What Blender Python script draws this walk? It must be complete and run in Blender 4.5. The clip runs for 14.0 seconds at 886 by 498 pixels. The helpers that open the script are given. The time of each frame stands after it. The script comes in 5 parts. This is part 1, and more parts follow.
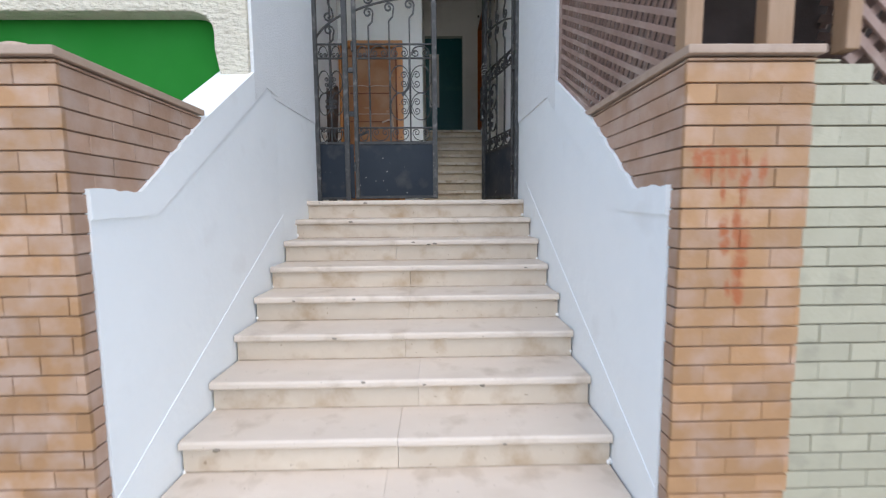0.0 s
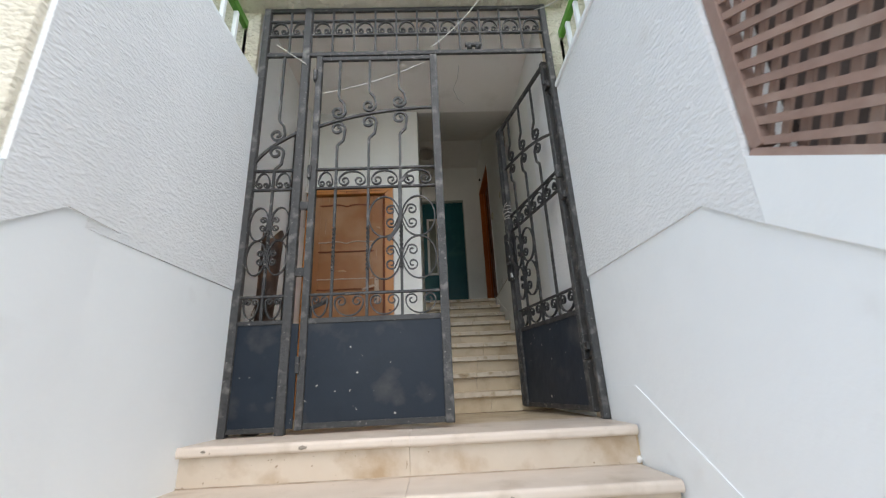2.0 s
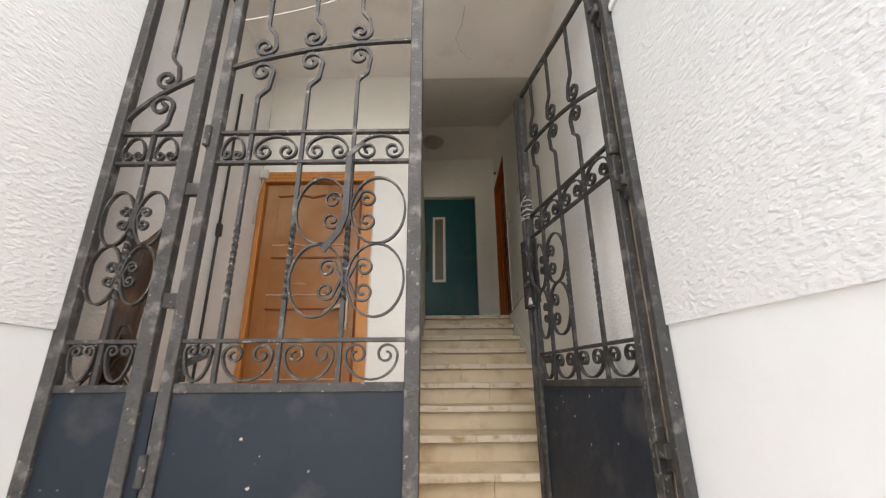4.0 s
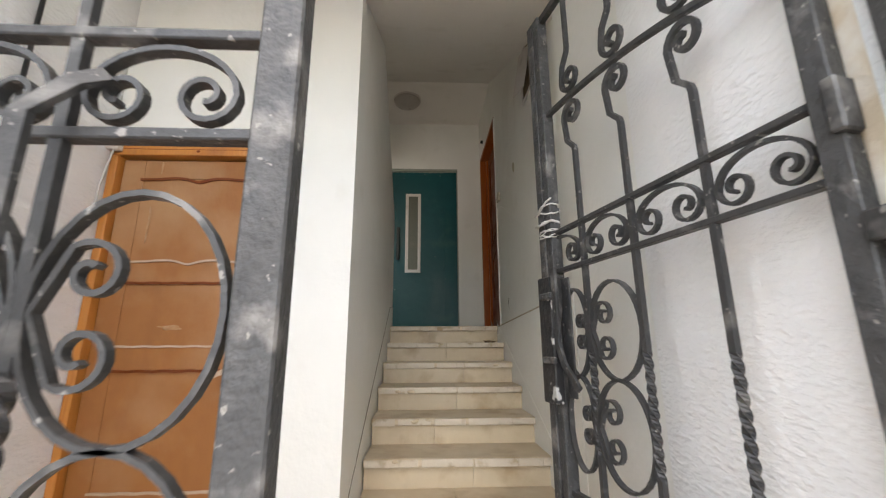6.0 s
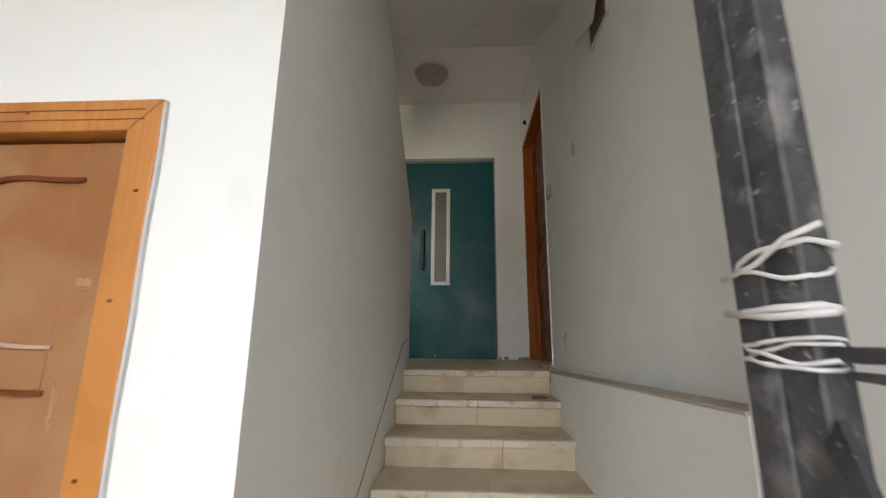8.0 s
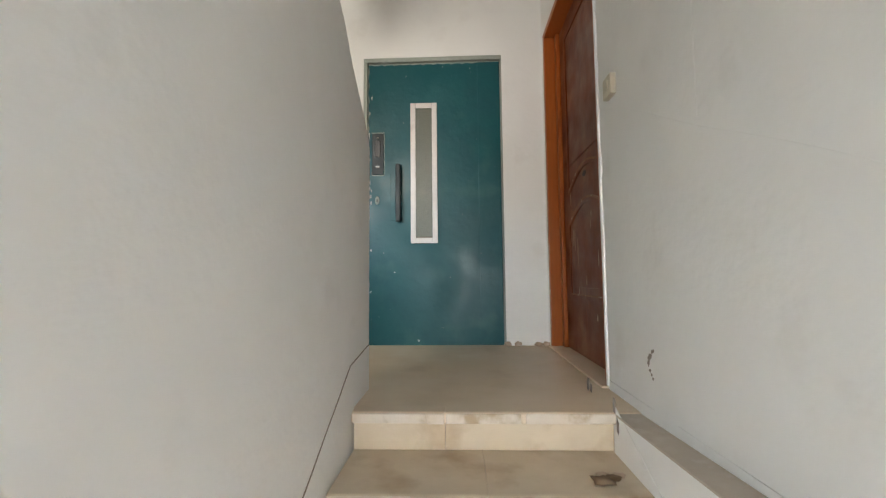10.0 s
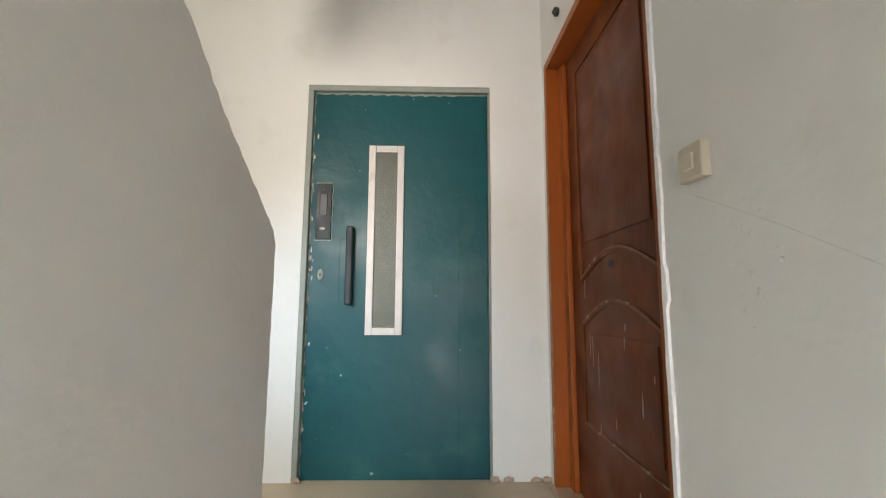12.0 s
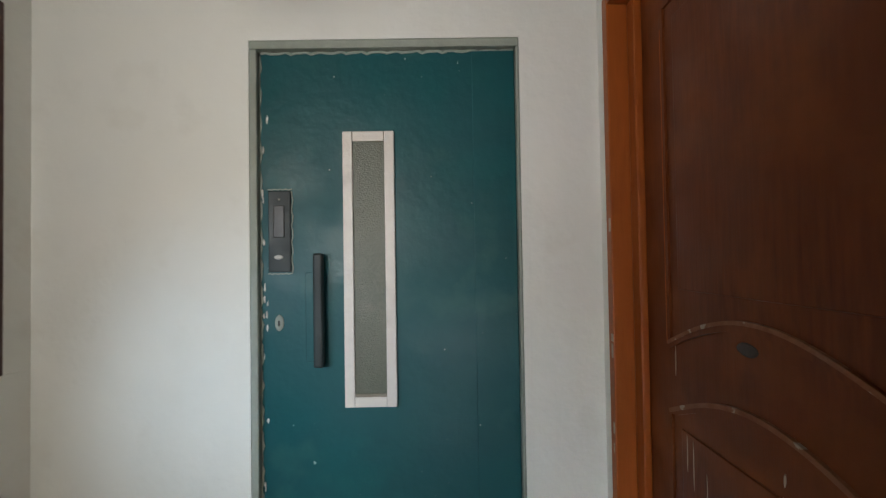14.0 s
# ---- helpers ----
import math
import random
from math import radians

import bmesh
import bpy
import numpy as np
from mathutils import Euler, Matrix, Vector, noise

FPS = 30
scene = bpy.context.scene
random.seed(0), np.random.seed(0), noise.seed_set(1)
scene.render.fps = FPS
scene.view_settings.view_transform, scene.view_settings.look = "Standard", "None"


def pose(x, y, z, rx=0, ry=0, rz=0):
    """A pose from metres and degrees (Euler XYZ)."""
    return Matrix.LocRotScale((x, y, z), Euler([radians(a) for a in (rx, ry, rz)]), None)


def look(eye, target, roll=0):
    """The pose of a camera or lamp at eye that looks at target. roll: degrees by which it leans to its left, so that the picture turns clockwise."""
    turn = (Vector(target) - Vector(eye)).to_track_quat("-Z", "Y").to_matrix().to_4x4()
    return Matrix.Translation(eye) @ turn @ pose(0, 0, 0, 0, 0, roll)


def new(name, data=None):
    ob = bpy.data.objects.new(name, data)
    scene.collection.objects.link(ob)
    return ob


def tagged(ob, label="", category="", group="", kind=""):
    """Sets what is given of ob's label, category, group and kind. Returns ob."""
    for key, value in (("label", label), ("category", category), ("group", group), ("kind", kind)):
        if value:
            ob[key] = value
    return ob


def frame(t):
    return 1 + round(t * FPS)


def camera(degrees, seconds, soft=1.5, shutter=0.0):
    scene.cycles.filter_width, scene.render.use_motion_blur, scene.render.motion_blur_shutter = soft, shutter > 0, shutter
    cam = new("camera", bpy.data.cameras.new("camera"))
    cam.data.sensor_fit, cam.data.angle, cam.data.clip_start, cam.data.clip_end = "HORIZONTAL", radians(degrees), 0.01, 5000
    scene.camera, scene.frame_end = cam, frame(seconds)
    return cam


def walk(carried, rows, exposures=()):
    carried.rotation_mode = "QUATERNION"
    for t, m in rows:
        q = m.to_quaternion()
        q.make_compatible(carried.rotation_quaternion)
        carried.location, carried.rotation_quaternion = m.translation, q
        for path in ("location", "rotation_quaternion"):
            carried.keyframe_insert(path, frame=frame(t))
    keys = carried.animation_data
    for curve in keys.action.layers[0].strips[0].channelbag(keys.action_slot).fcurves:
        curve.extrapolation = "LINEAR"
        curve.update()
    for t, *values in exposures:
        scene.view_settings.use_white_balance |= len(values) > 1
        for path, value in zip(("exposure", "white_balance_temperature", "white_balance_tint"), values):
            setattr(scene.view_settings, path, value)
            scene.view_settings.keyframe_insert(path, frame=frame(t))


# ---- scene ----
cam = camera(94.2, 14.0, soft=1.2, shutter=0.3)
PATH = [
    (0, (0.258, -3.898, -0.092), (0.296, -1.908, -0.282), -0.5),
    (0.5, (0.164, -3.387, 0.032), (0.201, -1.395, -0.145), -0.7),
    (1, (0.191, -2.896, 0.042), (0.226, -0.9, 0.16), -2.4),
    (1.5, (0.228, -2.435, 0.113), (0.243, -0.459, 0.426), -1.3),
    (2, (0.186, -1.988, 0.205), (0.257, -0.091, 0.835), -2.8),
    (4.5, (0.41, -0.874, 0.743), (0.388, 1.026, 1.367), -0.2),
    (5, (0.424, -0.636, 0.921), (0.477, 1.261, 1.551), -0.2),
    (5.5, (0.489, -0.363, 1.042), (0.431, 1.571, 1.548), -0.7),
    (6, (0.44, -0.114, 1.162), (0.527, 1.83, 1.624), -0.3),
    (6.5, (0.516, 0.094, 1.243), (0.579, 2.038, 1.706), -0.6),
    (7, (0.595, 0.268, 1.421), (0.543, 2.216, 1.87), -0.1),
    (7.5, (0.591, 0.559, 1.442), (0.533, 2.499, 1.924), 1.0),
    (8, (0.552, 0.823, 1.549), (0.443, 2.774, 1.975), 0.5),
    (10.5, (0.538, 2.374, 1.939), (0.494, 4.37, 2.067), -1.3),
    (11, (0.57, 2.538, 2.088), (0.64, 4.531, 2.247), 0.1),
    (11.5, (0.648, 2.718, 2.265), (0.674, 4.71, 2.44), -0.3),
    (12, (0.555, 2.909, 2.322), (0.602, 4.894, 2.563), 0.3),
    (12.5, (0.585, 3.063, 2.435), (0.638, 5.058, 2.578), -0.1),
    (13, (0.628, 3.241, 2.563), (0.608, 5.238, 2.674), 0.3),
    (13.5, (0.579, 3.44, 2.612), (0.504, 5.436, 2.718), -0.7),
    (14, (0.565, 3.619, 2.714), (0.573, 5.618, 2.751), -0.9),
]
walk(cam, [(t, look(eye, target, roll)) for t, eye, target, roll in PATH],
     exposures=[(0, .60, 6150, 9), (1, .74, 6550, 6.5), (2, 1.0, 6700, 7.5), (4.5, 1.72, 7700, 13), (5.5, 2.0, 7400, 12), (6.5, 2.16, 6950, 11.5), (8, 2.24, 6900, 11.5), (10.5, 3.72, 6550, 12), (11.5, 3.8, 6600, 12), (12.5, 3.6, 6550, 12.2), (13, 3.4, 6500, 11.2), (14, 3.12, 6300, 9.5)])


# ---- sky, sun, window light ----
sky = bpy.data.worlds.new("sky")
scene.world = sky
sky.use_nodes = True
nt = sky.node_tree
sk = nt.nodes.new("ShaderNodeTexSky")
sk.sky_type = "NISHITA"
sk.sun_disc = False
sk.sun_elevation = radians(58)
sk.sun_rotation = radians(163)
sk.air_density = 1.0
sk.dust_density = 1.5
sk.ozone_density = 1.0
nt.links.new(sk.outputs[0], nt.nodes["Background"].inputs[0])
nt.nodes["Background"].inputs[1].default_value = 0.15
sun = new("sun", bpy.data.lights.new("sun", "SUN"))
sun.data.energy = 1.5
sun.data.angle = radians(130)
sun.data.color = (1.0, 0.965, 0.92)
sun.matrix_world = look((1.1, -5.3, 4.2), (0, 0, 0))
# area lamps in two unseen, assumed openings of the stair bay behind the parapet: over the half landing, and low in its
# outer wall
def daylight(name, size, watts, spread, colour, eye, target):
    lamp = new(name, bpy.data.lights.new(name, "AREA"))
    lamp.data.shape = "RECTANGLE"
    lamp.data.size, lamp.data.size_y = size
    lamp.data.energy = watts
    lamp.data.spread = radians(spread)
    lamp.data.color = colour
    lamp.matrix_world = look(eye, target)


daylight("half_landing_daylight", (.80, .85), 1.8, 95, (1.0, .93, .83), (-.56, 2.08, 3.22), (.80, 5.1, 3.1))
# added fill, aimed to make the bluish patch left of the lift door
daylight("bay_patch_fill", (.16, .36), .19, 50, (.60, .81, 1.0), (-1.05, 3.30, 2.66), (-.05, 5.25, 2.05))


# ---- materials ----
def ramp_mix(nt, fac, a, b):
    m = nt.nodes.new("ShaderNodeMix")
    m.data_type = "RGBA"
    nt.links.new(fac, m.inputs["Factor"])
    for sock, v in ((m.inputs["A"], a), (m.inputs["B"], b)):
        if isinstance(v, tuple):
            sock.default_value = (*v, 1)
        else:
            nt.links.new(v, sock)
    return m.outputs["Result"]


def noise_fac(nt, pos, scale, lo, hi, detail=4, stretch=None):
    if stretch:
        mp = nt.nodes.new("ShaderNodeMapping")
        mp.inputs["Scale"].default_value = stretch
        nt.links.new(pos, mp.inputs[0])
        pos = mp.outputs[0]
    n = nt.nodes.new("ShaderNodeTexNoise")
    n.inputs["Scale"].default_value = scale
    n.inputs["Detail"].default_value = detail
    nt.links.new(pos, n.inputs["Vector"])
    r = nt.nodes.new("ShaderNodeMapRange")
    r.inputs["From Min"].default_value = lo
    r.inputs["From Max"].default_value = hi
    nt.links.new(n.outputs["Fac"], r.inputs["Value"])
    return r.outputs[0]


def material(name, base, tone, stain=None, rough=0.6, metal=0.0, grain=18.0, patch=2.2, stain_lo=0.58, stain_hi=0.75,
             bump=0.15, bump_scale=60.0, bump_dist=0.004, stretch=None, vary=0.0, relief=(0.0, 1.0, 4), chips=None, chip_scale=14.0, chip_at=0.66, bump2=0.0):
    """Base colour and a second tone in grain and patches, stains, chips, relief. Scales are per metre."""
    m = bpy.data.materials.new(name)
    m.use_nodes = True
    nt = m.node_tree
    bs = nt.nodes["Principled BSDF"]
    pos = nt.nodes.new("ShaderNodeNewGeometry").outputs["Position"]
    col = ramp_mix(nt, noise_fac(nt, pos, grain, 0.3, 0.7, 5, stretch), base, tone)
    soft = tuple(0.55 * a + 0.45 * b for a, b in zip(base, tone))
    col = ramp_mix(nt, noise_fac(nt, pos, patch, 0.35, 0.65, 3), col, soft)
    if stain:
        col = ramp_mix(nt, noise_fac(nt, pos, patch * 1.7, stain_lo, stain_hi, 6), col, stain)
    if vary:
        inf = nt.nodes.new("ShaderNodeObjectInfo")
        hsv = nt.nodes.new("ShaderNodeHueSaturation")
        r = nt.nodes.new("ShaderNodeMapRange")
        r.inputs["To Min"].default_value, r.inputs["To Max"].default_value = 1 - vary, 1 + vary
        nt.links.new(inf.outputs["Random"], r.inputs["Value"])
        nt.links.new(r.outputs[0], hsv.inputs["Value"])
        nt.links.new(col, hsv.inputs["Color"])
        col = hsv.outputs[0]
    if chips:
        col = ramp_mix(nt, noise_fac(nt, pos, chip_scale, chip_at, chip_at + 0.03, 6), col, chips)
    nt.links.new(col, bs.inputs["Base Color"])
    rr = nt.nodes.new("ShaderNodeMapRange")
    rr.inputs["To Min"].default_value, rr.inputs["To Max"].default_value = max(0.04, rough - 0.05 - .08 * (rough > .4)), min(1, rough + 0.05 + .08 * (rough > .4))
    nt.links.new(noise_fac(nt, pos, grain * 0.5, 0.3, 0.7, 3), rr.inputs["Value"])
    nt.links.new(rr.outputs[0], bs.inputs["Roughness"])
    bs.inputs["Metallic"].default_value = metal
    if bump:
        b = nt.nodes.new("ShaderNodeBump")
        b.inputs["Strength"].default_value = bump
        b.inputs["Distance"].default_value = 2 * bump_dist
        nt.links.new(noise_fac(nt, pos, bump_scale, *relief, stretch), b.inputs["Height"])
        if bump2:
            b2 = nt.nodes.new("ShaderNodeBump")
            b2.inputs["Strength"].default_value = bump2
            b2.inputs["Distance"].default_value = 0.02
            nt.links.new(noise_fac(nt, pos, 3.0, 0.0, 1.0, 2), b2.inputs["Height"])
            nt.links.new(b2.outputs[0], b.inputs["Normal"])
        nt.links.new(b.outputs[0], bs.inputs["Normal"])
    return m


M_STUCCO = material("white_stucco", (.77, .79, .795), (.73, .75, .755), (.68, .685, .67), .85, bump=.40, bump_scale=48, bump_dist=.004, relief=(.40, .66, 3), stretch=(1, .8, 1.7), grain=9, stain_lo=.66, stain_hi=.85)
M_SMOOTH = material("white_wall_paint", (.84, .875, .885), (.81, .845, .855), (.75, .77, .77), .55, bump=.25, bump_scale=25, grain=6, bump2=.25, stain_lo=.64, stain_hi=.85)
M_INNER = material("indoor_wall_plaster", (.84, .835, .79), (.80, .795, .75), (.73, .715, .66), .6, bump=.25, bump_scale=30, grain=5, bump2=.35, stain_lo=.62, stain_hi=.85)
M_INROUGH = material("indoor_rough_stucco", (.86, .86, .85), (.81, .81, .80), (.74, .72, .69), .85, bump=.36, bump_scale=48, bump_dist=.004, relief=(.40, .66, 3), stretch=(1, .8, 1.7), grain=9, stain_lo=.66, stain_hi=.85)
M_CEIL = material("ceiling_paint", (.86, .83, .79), (.82, .79, .75), (.76, .73, .68), .8, bump=.2, bump_scale=22, grain=4)
M_BEIGE = material("beige_stucco", (.70, .66, .54), (.62, .575, .46), (.50, .46, .37), .85, bump=1.0, bump_scale=30, bump_dist=.02, stretch=(.8, .8, 1.3), grain=14)
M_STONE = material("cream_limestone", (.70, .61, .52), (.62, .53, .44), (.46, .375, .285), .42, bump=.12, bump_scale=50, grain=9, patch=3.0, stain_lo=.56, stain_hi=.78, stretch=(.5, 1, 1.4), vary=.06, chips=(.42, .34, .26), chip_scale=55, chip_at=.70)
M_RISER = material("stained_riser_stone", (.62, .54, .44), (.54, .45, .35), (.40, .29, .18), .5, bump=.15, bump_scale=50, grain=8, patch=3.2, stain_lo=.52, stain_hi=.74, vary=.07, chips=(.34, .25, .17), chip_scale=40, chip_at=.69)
M_STEPIN = material("yellowed_limestone", (.64, .53, .37), (.55, .44, .295), (.40, .28, .155), .42, bump=.12, bump_scale=45, grain=9, patch=3.0, stain_lo=.52, stain_hi=.76, vary=.06)
M_LEDGE = material("dusty_brown_ledge", (.52, .455, .36), (.44, .37, .28), (.60, .55, .47), .8, bump=.3, bump_scale=50, grain=16, patch=4)
M_NOSEIN = material("worn_white_nosing", (.66, .58, .47), (.56, .47, .35), (.38, .28, .16), .45, bump=.2, bump_scale=60, grain=14, patch=6, stain_lo=.56, stain_hi=.7)
M_LAND = material("landing_floor_stone", (.72, .575, .40), (.66, .52, .355), (.57, .435, .285), .42, bump=.08, bump_scale=40, grain=6, patch=1.8)
M_BRICK = material("buff_orange_brick", (.40, .225, .105), (.335, .185, .085), (.43, .295, .215), .5, bump=.25, bump_scale=70, grain=12, patch=5, vary=.16, stain_lo=.40, stain_hi=.62)
M_PALEBRICK = material("bleached_pink_brick", (.42, .275, .195), (.36, .225, .150), (.45, .325, .255), .55, bump=.25, bump_scale=70, grain=12, patch=5, vary=.12, stain_lo=.42, stain_hi=.66)
M_CREAM = material("cream_painted_brick", (.43, .405, .30), (.37, .345, .25), (.29, .27, .20), .55, bump=.3, bump_scale=60, grain=14, patch=4, vary=.06)
M_MORTAR = material("brown_mortar", (.34, .235, .165), (.27, .18, .12), None, .9, bump=.4, bump_scale=120)
M_MORTARC = material("grey_green_mortar", (.30, .28, .21), (.23, .21, .16), None, .9, bump=.4, bump_scale=120)
M_COPING = material("clay_coping", (.43, .32, .245), (.36, .26, .19), (.26, .19, .145), .6, bump=.3, bump_scale=60, grain=16)
M_SMEARED = material("red_smeared_buff_brick", (.40, .225, .105), (.335, .185, .085), (.42, .275, .19), .5, bump=.25, bump_scale=70, grain=12, patch=5, vary=.16, stain_lo=.45, stain_hi=.7)


def paint_strokes(m, strokes, paint):
    """Ragged finger strokes of paint on an upright face: (x, z, half width, half height) each."""
    nt = m.node_tree
    bs = nt.nodes["Principled BSDF"]
    pos = nt.nodes.new("ShaderNodeNewGeometry").outputs["Position"]
    n = nt.nodes.new("ShaderNodeTexNoise")
    n.inputs["Scale"].default_value = 22
    n.inputs["Detail"].default_value = 5
    nt.links.new(pos, n.inputs["Vector"])
    off = nt.nodes.new("ShaderNodeVectorMath")
    off.operation = "MULTIPLY_ADD"
    nt.links.new(n.outputs["Color"], off.inputs[0])
    off.inputs[1].default_value = (.045, 0, .06)
    nt.links.new(pos, off.inputs[2])
    total = None
    for x, z, w, h in strokes:
        d = nt.nodes.new("ShaderNodeVectorMath")
        d.operation = "SUBTRACT"
        nt.links.new(off.outputs[0], d.inputs[0])
        d.inputs[1].default_value = (x + .0225, 0, z + .03)
        q = nt.nodes.new("ShaderNodeVectorMath")
        q.operation = "MULTIPLY"
        nt.links.new(d.outputs[0], q.inputs[0])
        q.inputs[1].default_value = (1 / w, 0, 1 / h)
        ln = nt.nodes.new("ShaderNodeVectorMath")
        ln.operation = "LENGTH"
        nt.links.new(q.outputs[0], ln.inputs[0])
        r = nt.nodes.new("ShaderNodeMapRange")
        r.inputs["From Min"].default_value, r.inputs["From Max"].default_value = 1.25, .55
        nt.links.new(ln.outputs["Value"], r.inputs["Value"])
        if total is None:
            total = r.outputs[0]
        else:
            mx = nt.nodes.new("ShaderNodeMath")
            mx.operation = "MAXIMUM"
            nt.links.new(total, mx.inputs[0])
            nt.links.new(r.outputs[0], mx.inputs[1])
            total = mx.outputs[0]
    thin = nt.nodes.new("ShaderNodeMath")
    thin.operation = "MULTIPLY"
    nt.links.new(total, thin.inputs[0])
    nt.links.new(noise_fac(nt, pos, 30, .12, .55, 4), thin.inputs[1])
    base = bs.inputs["Base Color"].links[0].from_socket
    nt.links.new(ramp_mix(nt, thin.outputs[0], base, paint), bs.inputs["Base Color"])


paint_strokes(M_SMEARED, [(1.165, .070, .016, .048), (1.205, .045, .025, .062), (1.250, .065, .014, .058), (1.290, .055, .022, .052), (1.335, .030, .018, .062), (1.395, .032, .016, .060), (1.24, .098, .10, .016), (1.26, -.03, .012, .05), (1.325, -.035, .015, .055),
                          (1.265, -.165, .020, .038), (1.310, -.150, .017, .060), (1.335, -.205, .032, .055), (1.275, -.225, .022, .032), (1.330, -.300, .029, .058), (1.330, -.400, .028, .052), (1.29, -.38, .013, .03)], (.34, .098, .027))
M_IRON = material("black_painted_iron", (.016, .017, .018), (.045, .045, .045), (.135, .130, .122), .52, .0, grain=30, patch=8, bump=.35, bump_scale=90, bump_dist=.003, chips=(.20, .19, .175), chip_scale=55, chip_at=.65)
M_WORNIRON = material("flaking_black_iron", (.018, .019, .020), (.070, .070, .069), (.165, .157, .147), .55, .0, grain=40, patch=9, bump=.5, bump_scale=90, bump_dist=.004, stain_lo=.56, stain_hi=.72, chips=(.22, .21, .19), chip_scale=62, chip_at=.66)
M_TORN = material("torn_black_lock_paint", (.010, .010, .011), (.020, .020, .021), None, .5, grain=30, bump=.4, bump_scale=60, chips=(.42, .41, .39), chip_scale=17, chip_at=.62)
M_SHEET = material("blue_black_sheet_steel", (.012, .018, .028), (.020, .028, .040), (.05, .052, .055), .42, .0, grain=6, patch=3, bump=.2, bump_scale=8, bump_dist=.01, chips=(.45, .42, .38), chip_scale=22, chip_at=.70)
M_ORANGE = material("orange_varnished_pine", (.56, .23, .05), (.46, .17, .035), (.34, .12, .03), .35, bump=.12, bump_scale=30, grain=16, stretch=(6, 6, .5), patch=2)
M_DOORWOOD = material("worn_brown_door_wood", (.335, .135, .036), (.27, .102, .027), (.395, .215, .10), .5, bump=.12, bump_scale=28, grain=9, stretch=(2, 2, 1.2), patch=1.6, stain_lo=.42, stain_hi=.70)
M_REDWOOD = material("red_brown_varnished_wood", (.190, .046, .011), (.120, .027, .007), (.23, .064, .016), .42, bump=.08, bump_scale=24, grain=12, stretch=(5, 5, .5), patch=2.6, stain_lo=.5, stain_hi=.75)
M_WINWOOD = material("dark_red_window_wood", (.070, .022, .012), (.050, .015, .008), (.09, .03, .016), .5, bump=.1, bump_scale=30, grain=14, stretch=(5, 5, .5))
M_JAMB = material("orange_brown_jamb_wood", (.40, .105, .020), (.32, .080, .016), (.22, .05, .014), .36, bump=.1, bump_scale=30, grain=14, stretch=(5, 5, .5))
for m in (M_REDWOOD, M_JAMB, M_SHEET):
    m.node_tree.nodes["Principled BSDF"].inputs["Specular IOR Level"].default_value = 0.22
M_SCUFF = material("scuffed_varnish_edge", (.29, .125, .055), (.20, .060, .02), None, .6, bump=.3, bump_scale=90, grain=30, chips=(.46, .36, .28), chip_scale=20, chip_at=.60)
M_OLDPLASTER = material("yellowed_old_plaster", (.66, .56, .42), (.58, .47, .33), (.74, .69, .60), .85, bump=.6, bump_scale=60, grain=20, patch=5, stain_lo=.5, stain_hi=.65)
M_CHALK = material("pale_scuff_and_lit_edge", (.52, .40, .30), (.42, .30, .21), None, .6, bump=.3, bump_scale=90, grain=60)
M_TEAL = material("teal_gloss_paint", (.009, .090, .098), (.007, .070, .084), (.022, .108, .108), .42, bump=.25, bump_scale=16, bump_dist=.006, grain=8, patch=2.5, chips=(.40, .45, .44), chip_scale=30, chip_at=.735)
M_TEALEDGE = material("pale_green_grey_paint", (.34, .37, .32), (.28, .31, .27), None, .6, bump=.4, bump_scale=50, grain=20)
M_TEAL.node_tree.nodes["Principled BSDF"].inputs["Specular IOR Level"].default_value = 0.3
M_DARKTEAL = material("black_green_plastic", (.006, .013, .014), (.012, .022, .023), None, .5, bump=.1, grain=20)
M_WHITEMETAL = material("white_enamel_frame", (.70, .66, .62), (.62, .58, .54), (.40, .36, .32), .4, bump=.15, grain=18)
M_GREEN = material("bright_green_sheet", (.018, .20, .020), (.014, .165, .016), None, .75, bump=.12, bump_scale=12, grain=3)
M_GREEN.node_tree.nodes["Principled BSDF"].inputs["Specular IOR Level"].default_value = 0.2
M_LEAF = material("green_leaf", (.10, .28, .03), (.06, .20, .02), None, .5, bump=0, grain=20, vary=.25)
M_DARKLEAF = material("dark_foliage", (.030, .060, .016), (.018, .038, .010), None, .6, bump=0, grain=10, vary=.3)
M_LATTICE = material("brown_lattice_wood", (.32, .215, .175), (.26, .17, .135), (.38, .29, .24), .6, bump=.25, bump_scale=40, grain=20, vary=.1, stain_lo=.5, stain_hi=.7)
M_TIMBER = material("tan_timber_post", (.36, .23, .14), (.29, .18, .10), (.20, .12, .07), .6, bump=.25, bump_scale=40, grain=18, stretch=(4, 4, .6))
# Shade of porch and passage put into the colour; also the keyhole plate's brown.
M_SHADEBROWN = material("shade_and_keyhole_brown", (.075, .055, .048), (.055, .04, .035), None, .8, bump=.3, grain=6)
M_GROUND = material("street_paving", (.56, .53, .49), (.49, .46, .42), (.38, .35, .31), .8, bump=.4, bump_scale=40, grain=8, patch=.8)
M_WIRE = material("white_cable", (.62, .60, .57), (.50, .48, .45), None, .5, bump=0)
M_BLACK = material("black_conduit", (.015, .015, .016), (.03, .03, .03), None, .4, bump=.1)
M_PLASTIC = material("yellowed_switch_plastic", (.60, .55, .42), (.54, .48, .36), (.42, .36, .26), .4, bump=.05, grain=20)
M_CHROME = material("dull_nickel", (.55, .52, .48), (.45, .42, .38), None, .3, .8, bump=.1, grain=40)
M_DOME = material("frosted_lamp_glass", (.44, .40, .36), (.38, .34, .30), None, .3, bump=.1, bump_scale=30, grain=20)
M_DUST = material("dusty_scuffed_wood", (.43, .26, .145), (.38, .20, .09), None, .7, bump=.1, grain=40)
